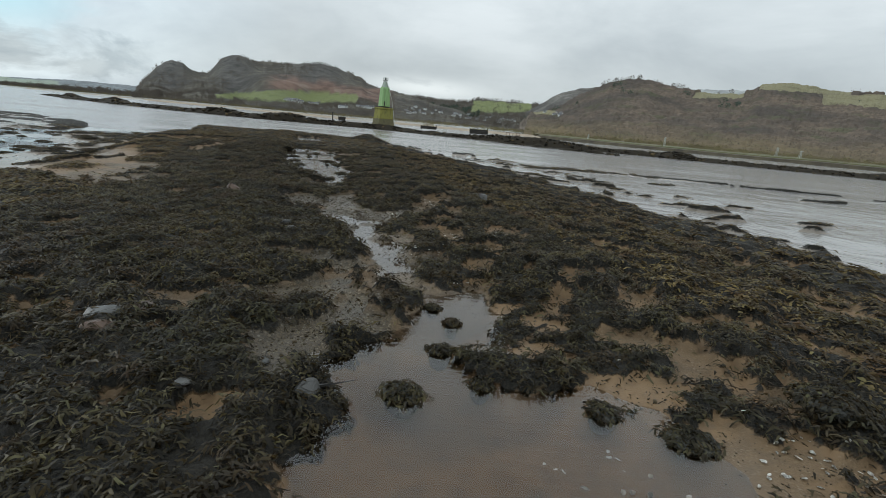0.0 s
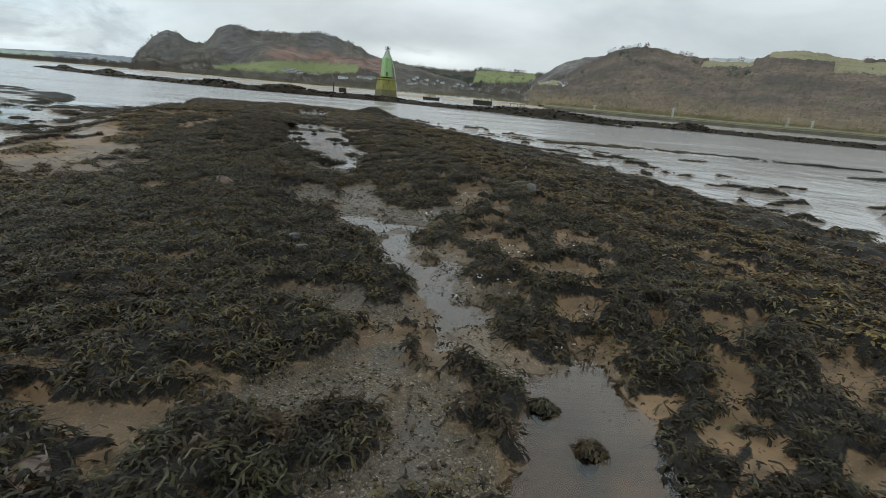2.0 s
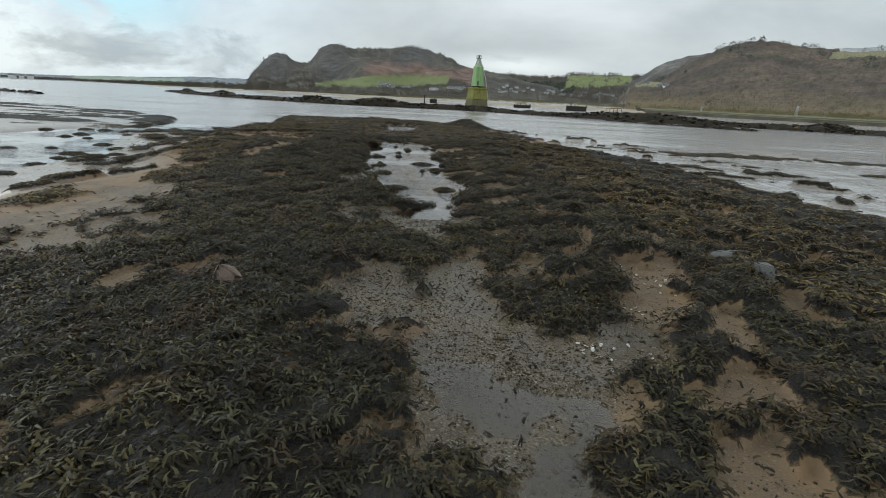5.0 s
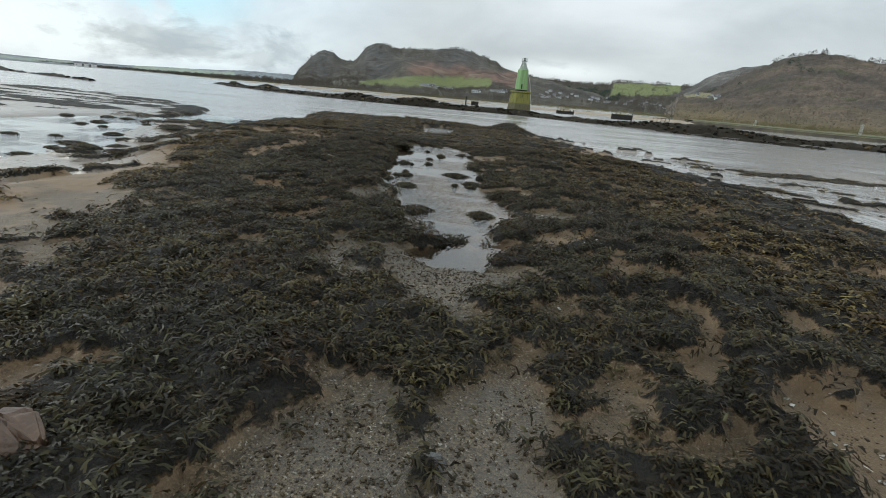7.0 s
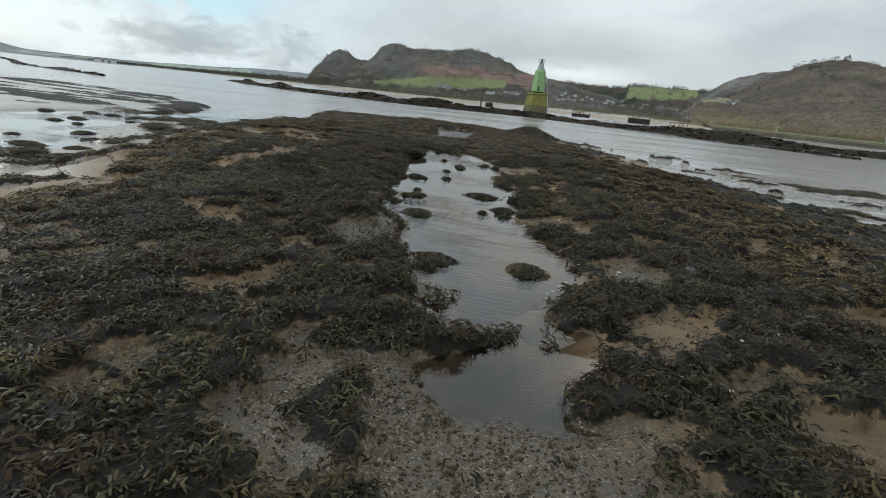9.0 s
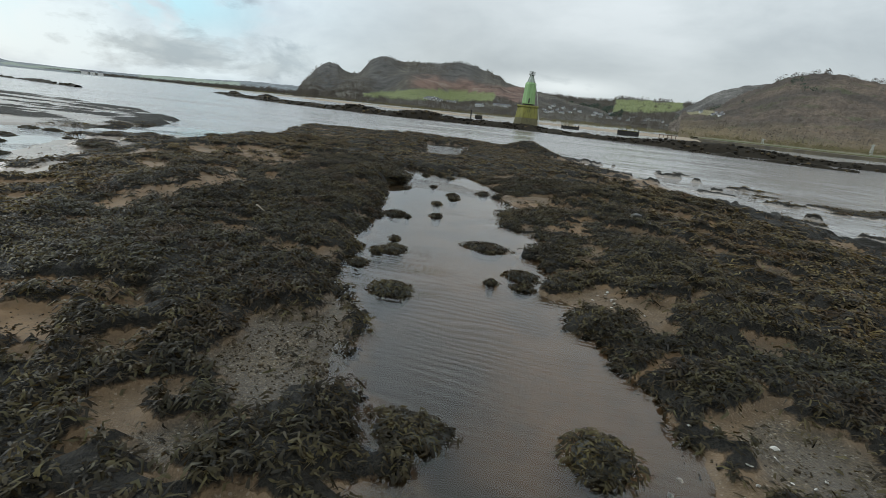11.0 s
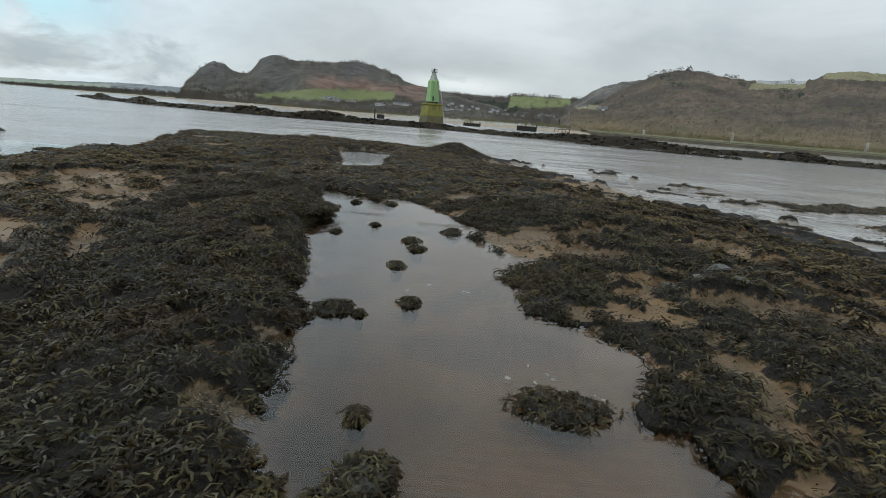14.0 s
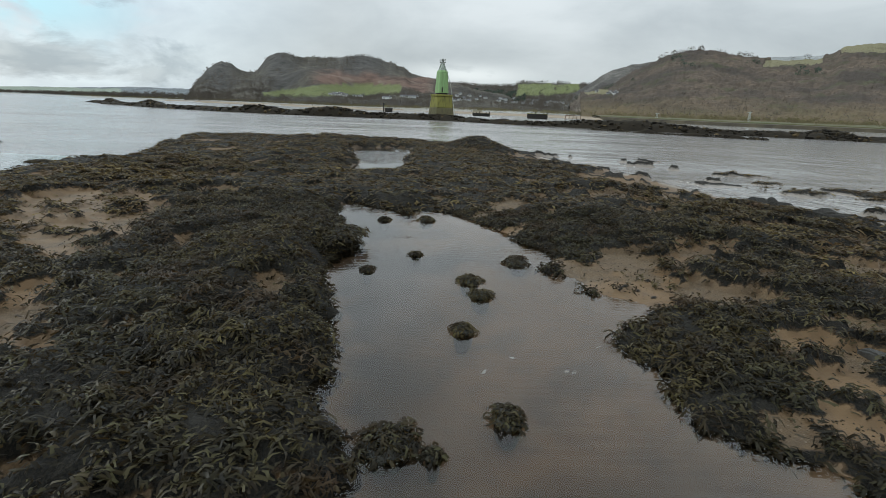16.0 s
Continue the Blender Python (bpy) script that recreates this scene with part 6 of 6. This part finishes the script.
# ---- timber dolphins, piles and posts ----
def dolphin(x, y, w, h, yaw, planks):
    thing = tagged(new("timber_dolphin"), "dark tarred timber mooring structure standing in the river", "mooring", group="old timber moorings in the river")
    thing.location, thing.rotation_euler = (x, y, RIVER_LEVEL - 0.6), (0, 0, radians(yaw))
    for i in range(planks):
        px = -w / 2 + w * i / (planks - 1)
        for py in (-1.0, 1.0):
            part("pile", bar((px, py, 0), (px, py, h + 0.7 + 0.25 * ((i * 7) % 3)), 0.18, 8), DARK_TIMBER, thing)
    for zz in (0.9, 1.5, 2.1):
        if zz < h + 0.4:
            for py in (-1.22, 1.22):
                part("waling", box(-w / 2 - 0.3, py - 0.12, zz, w / 2 + 0.3, py + 0.12, zz + 0.42, 0.03), DARK_TIMBER, thing)
    part("core", box(-w / 2 + 0.1, -0.9, 0.5, w / 2 - 0.1, 0.9, h + 0.3, 0.04), DARK_TIMBER, thing, "packed dark timber core")
    part("deck", box(-w / 2 - 0.2, -1.3, h + 0.3, w / 2 + 0.2, 1.3, h + 0.55, 0.03), ALGAE, thing, "mossy plank deck")
    return thing


dolphin(-52, 262, 3.2, 2.0, 12, 4)
dolphin(-6, 250, 7.5, 1.4, 5, 6)
dolphin(18, 232, 8.0, 2.1, -10, 6)


def pile_row(x, y, count, gap, h, yaw):
    thing = tagged(new("pile_row"), "row of weathered timber piles in the river", "piles")
    thing.location, thing.rotation_euler = (x, y, RIVER_LEVEL - 0.6), (0, 0, radians(yaw))
    for i in range(count):
        part("pile", bar((i * gap, 0, 0), (i * gap, 0, h + 0.6 - 0.15 * (i % 2)), 0.16, 8), RUST, thing)
    part("cap_beam", box(-0.3, -0.15, h + 0.35, (count - 1) * gap + 0.3, 0.15, h + 0.62, 0.02), RUST, thing)
    return thing


pile_row(36, 270, 5, 1.9, 1.9, -25)


def post(name, x, y, z, h, r, material, label):
    thing = tagged(new(name), label, "post")
    thing.location = (x, y, z)
    part("shaft", bar((0, 0, -0.6), (0, 0, h), r, 8), material, thing)
    part("head", frustum(8, h, h + 0.25, r * 1.6, r * 1.1, 0, 0.01), material, thing)
    return thing


post("marker_post", -24.0, 110.5, 0.2, 1.9, 0.13, DARK_TIMBER, "dark timber marker post on the rubble wall")


# ---- far quay, masts and houses ----
QUAY = mottled("weedy_quay_face", (0.045, 0.035, 0.022), (0.10, 0.08, 0.045), 0.15, 0.85, 0.6, 0.1, 0.9)
TURF = mottled("bank_turf", (0.085, 0.095, 0.036), (0.15, 0.12, 0.062), 0.035, 0.9, 0.5, 0.1, 0.7)
SHINGLE = mottled("pale_shingle", (0.26, 0.20, 0.14), (0.36, 0.29, 0.21), 0.06, 0.9, 0.3, 0.1, 0.6)


def bank_strip(name, label, x0, x1, back0, back1, z0, z1, material, kind="structure", step=4.0):
    """A band along the far bank's line, with an uneven rim."""
    n = int((x1 - x0) / step)
    xs = np.linspace(x0, x1, n)
    ys = np.interp(xs, [p[0] for p in BANK], [p[1] for p in BANK])
    rim = (lumps(xs, xs * 0, 14, 3, 2) - 0.5) * 0.5
    rows = [np.stack([xs, ys + back0 - 2, np.full(n, RIVER_LEVEL - 1.0)], -1), np.stack([xs, ys + back0, z0 + rim], -1), np.stack([xs, ys + (back0 + back1) / 2, (z0 + z1) / 2 + rim], -1), np.stack([xs, ys + back1, z1 + rim], -1), np.stack([xs, ys + back1 + 3, np.full(n, RIVER_LEVEL - 1.0)], -1)]
    return tagged(new(name, mesh_of(name, np.concatenate(rows), sheet_faces(n, 5), material, False)), label, "river bank", kind=kind)


bank_strip("trim_quay", "low dark weedy quay face along the far bank", 62, 420, -6, -2, 1.0, 1.2, QUAY)
bank_strip("trim_turf", "green grass strip behind the quay", 66, 420, 4, 26, 1.6, 2.3, TURF)
bank_strip("trim_shingle", "pale shingle beach along the far shore", -700, 64, -16, 2, -0.2, 1.1, SHINGLE)

WHITE_WALL = mottled("white_render", (0.72, 0.71, 0.68), (0.62, 0.61, 0.58), 0.5, 0.8, 0.2, 0.01)
SLATE = mottled("slate_roof", (0.10, 0.10, 0.11), (0.16, 0.155, 0.155), 0.7, 0.7, 0.3, 0.02)
DARK_GLASS = Mat("window_glass", 0.1).color((0.02, 0.025, 0.03)).m


def house(x, y, z, w, d, h, yaw):
    thing = tagged(new("house"), "small white house with a grey slate roof on the far shore", "house", group="houses on the far shore")
    thing.location, thing.rotation_euler = (x, y, z - 0.4), (0, 0, radians(yaw))
    part("wall", box(-w / 2, -d / 2, 0, w / 2, d / 2, h, 0.03), WHITE_WALL, thing)
    bm = bmesh.new()
    e, top = 0.3, h + d * 0.3
    v = [bm.verts.new(c) for c in ((-w / 2 - e, -d / 2 - e, h), (w / 2 + e, -d / 2 - e, h), (w / 2 + e, d / 2 + e, h), (-w / 2 - e, d / 2 + e, h), (-w / 2 - e, 0, top), (w / 2 + e, 0, top))]
    for idx in ((0, 1, 5, 4), (2, 3, 4, 5), (0, 4, 3), (1, 2, 5), (0, 3, 2, 1)):
        bm.faces.new([v[i] for i in idx])
    roof = part("roof", bm, SLATE, thing)
    part("chimney", box(w * 0.3, -0.4, top - 0.9, w * 0.3 + 0.7, 0.4, top + 0.8), WHITE_WALL, roof)
    for i in range(max(2, int(w / 3))):
        cx = -w / 2 + w * (i + 0.5) / max(2, int(w / 3))
        part("window", box(cx - 0.4, -d / 2 - 0.06, h * 0.45, cx + 0.4, -d / 2 + 0.1, h * 0.45 + 1.2), DARK_GLASS, thing)
    return thing


def slope_spot(made, az, rise):
    """The place on a hill that shows at a bearing and a rise in degrees."""
    ob, A, S, X, Y, Z, field, hea, steep = made
    el = np.degrees(np.arctan2(Z - 1.5, np.hypot(X - VIEW[0], Y - VIEW[1])))
    k = np.argmin(np.abs(A - az) + 3 * np.abs(el - rise) + 9 * (S > 1))
    return float(X.flat[k]), float(Y.flat[k]), float(Z.flat[k])


hr = np.random.default_rng(77)
for made, count, az0, az1, lo, hi, w0, w1 in ((crag_hill, 34, -4.5, 5.5, 1.0, 1.75, 5, 9), (mid_hill, 16, 4.2, 9.5, 0.8, 1.4, 6, 10), (crag_hill, 10, -17, -6, 1.0, 1.25, 14, 30), (slope_hill, 7, 11, 14, 2.1, 2.5, 4, 6)):
    for i in range(count):
        x, y, z = slope_spot(made, hr.uniform(az0, az1), hr.uniform(lo, hi))
        house(x, y, z, hr.uniform(w0, w1), 5.5, hr.uniform(2.4, 3.8), hr.uniform(-35, 35))
for az, w in ((-50.3, 16), (-49.7, 10), (-49.1, 13)):
    house(VIEW[0] + 1700 * math.sin(radians(az)), VIEW[1] + 1700 * math.cos(radians(az)), 1.0, w, 14, 8, -az)


def mast(x, h):
    y = float(np.interp(x, [p[0] for p in BANK], [p[1] for p in BANK])) + 14
    thing = tagged(new("lattice_mast"), "slim pale steel mast on the far bank", "mast", group="masts on the far bank")
    thing.location = (x, y, 1.4)
    for sx, sy in ((-.5, -.5), (.5, -.5), (.5, .5), (-.5, .5)):
        part("leg", bar((sx, sy, 0), (sx * .35, sy * .35, h), 0.08), PALE_METAL, thing)
    for i in range(4):
        zz = h * (i + .5) / 4
        part("brace", bar((-.45, -.45, zz - h * .1), (.4, -.4, zz + h * .1), 0.05), PALE_METAL, thing)
    part("crossarm", bar((-1.2, 0, h * .92), (1.2, 0, h * .92), 0.06), PALE_METAL, thing)


for x, h in ((118, 4.8), (160, 4.5), (168, 4.0), (88, 3.0)):
    mast(x, h)



# ---- a stick on the wrack ----
def stick(x, y, length, yaw):
    z = float(lie(np.array([x]), np.array([y]))["z"][0]) + 0.07
    bm, pts = bmesh.new(), [Vector((length * s, 0.015 * length * math.sin(7 * s), 0.02 * length * math.sin(3 * s))) for s in np.linspace(0, 1, 7)]
    rings = []
    for i, p in enumerate(pts):
        rad = 0.011 * (1 - 0.55 * i / 6)
        rings.append([bm.verts.new(p + Vector((0, rad * math.cos(k * math.pi / 3), rad * math.sin(k * math.pi / 3)))) for k in range(6)])
    for a, b in zip(rings, rings[1:]):
        for k in range(6):
            bm.faces.new((a[k], a[(k + 1) % 6], b[(k + 1) % 6], b[k]))
    bm.faces.new(rings[0][::-1]), bm.faces.new(rings[-1])
    ob = part("driftwood_stick", bm, DRIFTWOOD, None, "", True)
    ob.location, ob.rotation_euler = (x, y, z), (0, 0, radians(yaw))
    return tagged(ob, "pale bleached stick lying on dark wet wrack", "stick")


DRIFTWOOD = mottled("bleached_wood", (0.17, 0.14, 0.09), (0.26, 0.21, 0.15), 20, 0.7, 0.4, 0.003)
stick(-6.5, 16.45, 0.3, -40)


# ---- shells and pebbles ----
def shell_mesh(seed, size):
    bm = bmesh.new()
    ribs, rings = 10, 3
    hinge = bm.verts.new((0, 0, 0))
    rows = []
    for k in range(1, rings + 1):
        row = []
        for i in range(ribs + 1):
            a = -1.25 + 2.5 * i / ribs
            rr = size * k / rings * (1 - 0.12 * abs(a)) * (1 + 0.03 * (i % 2))
            row.append(bm.verts.new((rr * math.sin(a), rr * math.cos(a), size * 0.38 * math.sin(math.pi * k / rings * 0.62 + 0.2) * (1 - 0.35 * abs(a)) + 0.02 * size * (i % 2))))
        rows.append(row)
    for i in range(ribs):
        bm.faces.new((hinge, rows[0][i + 1], rows[0][i]))
        for k in range(rings - 1):
            bm.faces.new((rows[k][i], rows[k][i + 1], rows[k + 1][i + 1], rows[k + 1][i]))
    bmesh.ops.solidify(bm, geom=bm.faces[:], thickness=size * 0.06)
    me = bpy.data.meshes.new("shell")
    bm.to_mesh(me)
    bm.free()
    me.materials.append(SHELL)
    return me


shells = [shell_mesh(i, s) for i, s in enumerate((0.016, 0.021, 0.027))]
SHELLS_A = [(1.95, 2.15, .25, .25, 40), (.99, 2.22, .25, .33, 16), (1.96, 2.24, .32, .24, 34), (.85, 2.3, .25, .12, 12), (1.3, 2.9, .4, .2, 6), (.38, 4.65, .14, .14, 12), (.08, 5.25, .1, .2, 6), (.51, 5.42, .18, .3, 14), (-.2, 5.62, .14, .12, 16), (-.03, 5.64, .13, .21, 10), (-.05, 5.73, .14, .1, 12), (.36, 5.85, .2, .2, 18), (.6, 6.05, .12, .27, 18), (.41, 6.45, .12, .12, 10)]
SHELLS_B = [(.81, 6.62, .09, .19, 8), (.93, 6.63, .14, .14, 8), (.34, 6.72, .13, .13, 8), (.19, 6.79, .17, .2, 14), (-.72, 7.98, .15, .15, 14), (-.69, 8.13, .2, .14, 26), (-.71, 8.79, .13, .12, 6), (-.33, 8.91, .17, .08, 9), (-.36, 8.93, .17, .07, 12), (-.01, 9.41, .14, .14, 10), (-.11, 9.59, .16, .14, 8), (-.06, 9.65, .18, .16, 14), (-.2, 9.96, .16, .09, 8), (-1.54, 10.61, .19, .22, 14)]
SHELLS_C = [(-1.66, 12.11, .13, .25, 12), (-1.47, 12.12, .1, .25, 10), (-1.56, 12.13, .16, .1, 10), (-1.2, 12.7, .5, .2, 6), (-2.4, 13.52, .13, .2, 12), (-1.98, 13.76, .28, .3, 22), (-2.42, 15.47, .08, .1, 12), (-2.55, 15.86, .08, .12, 8), (-2.56, 15.88, .07, .22, 12), (-3.8, 17.4, .3, .3, 7), (-3.69, 17.42, .2, .19, 8), (-2.43, 17.51, .19, .12, 8), (-4.4, 18.84, .3, .3, 8)]
SHELL_BEDS = SHELLS_A + SHELLS_B + SHELLS_C
sr = np.random.default_rng(9)
for cx, cy, a, b, count in SHELL_BEDS:
    count = max(3, round(count * 0.57))
    x, y = cx + sr.normal(0, a * .7, count), cy + sr.normal(0, b * .7, count)
    z = lie(x, y)["z"]
    for i in range(count):
        ob = tagged(new("shell", shells[sr.integers(3)]), "bleached white shell lying on wet sand and gravel", "shell", group="shells on the foreshore")
        ob.location = (x[i], y[i], z[i] + 0.004)
        ob.rotation_euler = (sr.normal(0, .2), sr.normal(0, .2), sr.uniform(0, 6.28))


def pebble_field(name, label, beds, density, size, seed):
    r = np.random.default_rng(seed)
    bm = bmesh.new()
    bmesh.ops.create_cube(bm, size=1.3)
    bmesh.ops.triangulate(bm, faces=bm.faces[:])
    bm.verts.ensure_lookup_table()
    bv = np.array([v.co for v in bm.verts])
    bf = np.array([[v.index for v in f.verts] for f in bm.faces])
    bm.free()
    xs, ys = [], []
    for cx, cy, a, b, turn in beds:
        n = int(4 * a * b * density)
        xs.append(cx + r.normal(0, a * .75, n)), ys.append(cy + r.normal(0, b * .75, n))
    x, y = np.concatenate(xs), np.concatenate(ys)
    at = lie(x, y)
    ok = (at["weed"] < 0.35) & (at["z"] > -0.06)
    x, y, z = x[ok], y[ok], at["z"][ok]
    n = len(x)
    sz = size * r.lognormal(0, .42, n)
    sc = sz[:, None] * np.stack([r.uniform(.8, 1.4, n), r.uniform(.7, 1.1, n), r.uniform(.4, .75, n)], -1)
    ang = r.uniform(0, 6.28, n)
    loc = bv[None] * sc[:, None, :] * (1 + r.uniform(-.18, .18, (n, len(bv), 1)))
    rot = np.stack([loc[..., 0] * np.cos(ang)[:, None] - loc[..., 1] * np.sin(ang)[:, None], loc[..., 0] * np.sin(ang)[:, None] + loc[..., 1] * np.cos(ang)[:, None], loc[..., 2]], -1)
    v = (rot + np.stack([x, y, z + sc[:, 2] * .35], -1)[:, None, :]).reshape(-1, 3)
    f = (bf[None] + (np.arange(n) * len(bv))[:, None, None]).reshape(-1, 3)
    return tagged(new(name, mesh_of(name, v, f, PEBBLE, True)), label, "gravel", kind="stuff")


pebble_field("gravel_bed", "brown and grey pebbles scattered over the wet sand", GRAVELS + RUNNELS, 700, 0.0048, 51)
pebble_field("gravel_bed", "shell grit and small stones on the sand", SANDS, 420, 0.0042, 52)
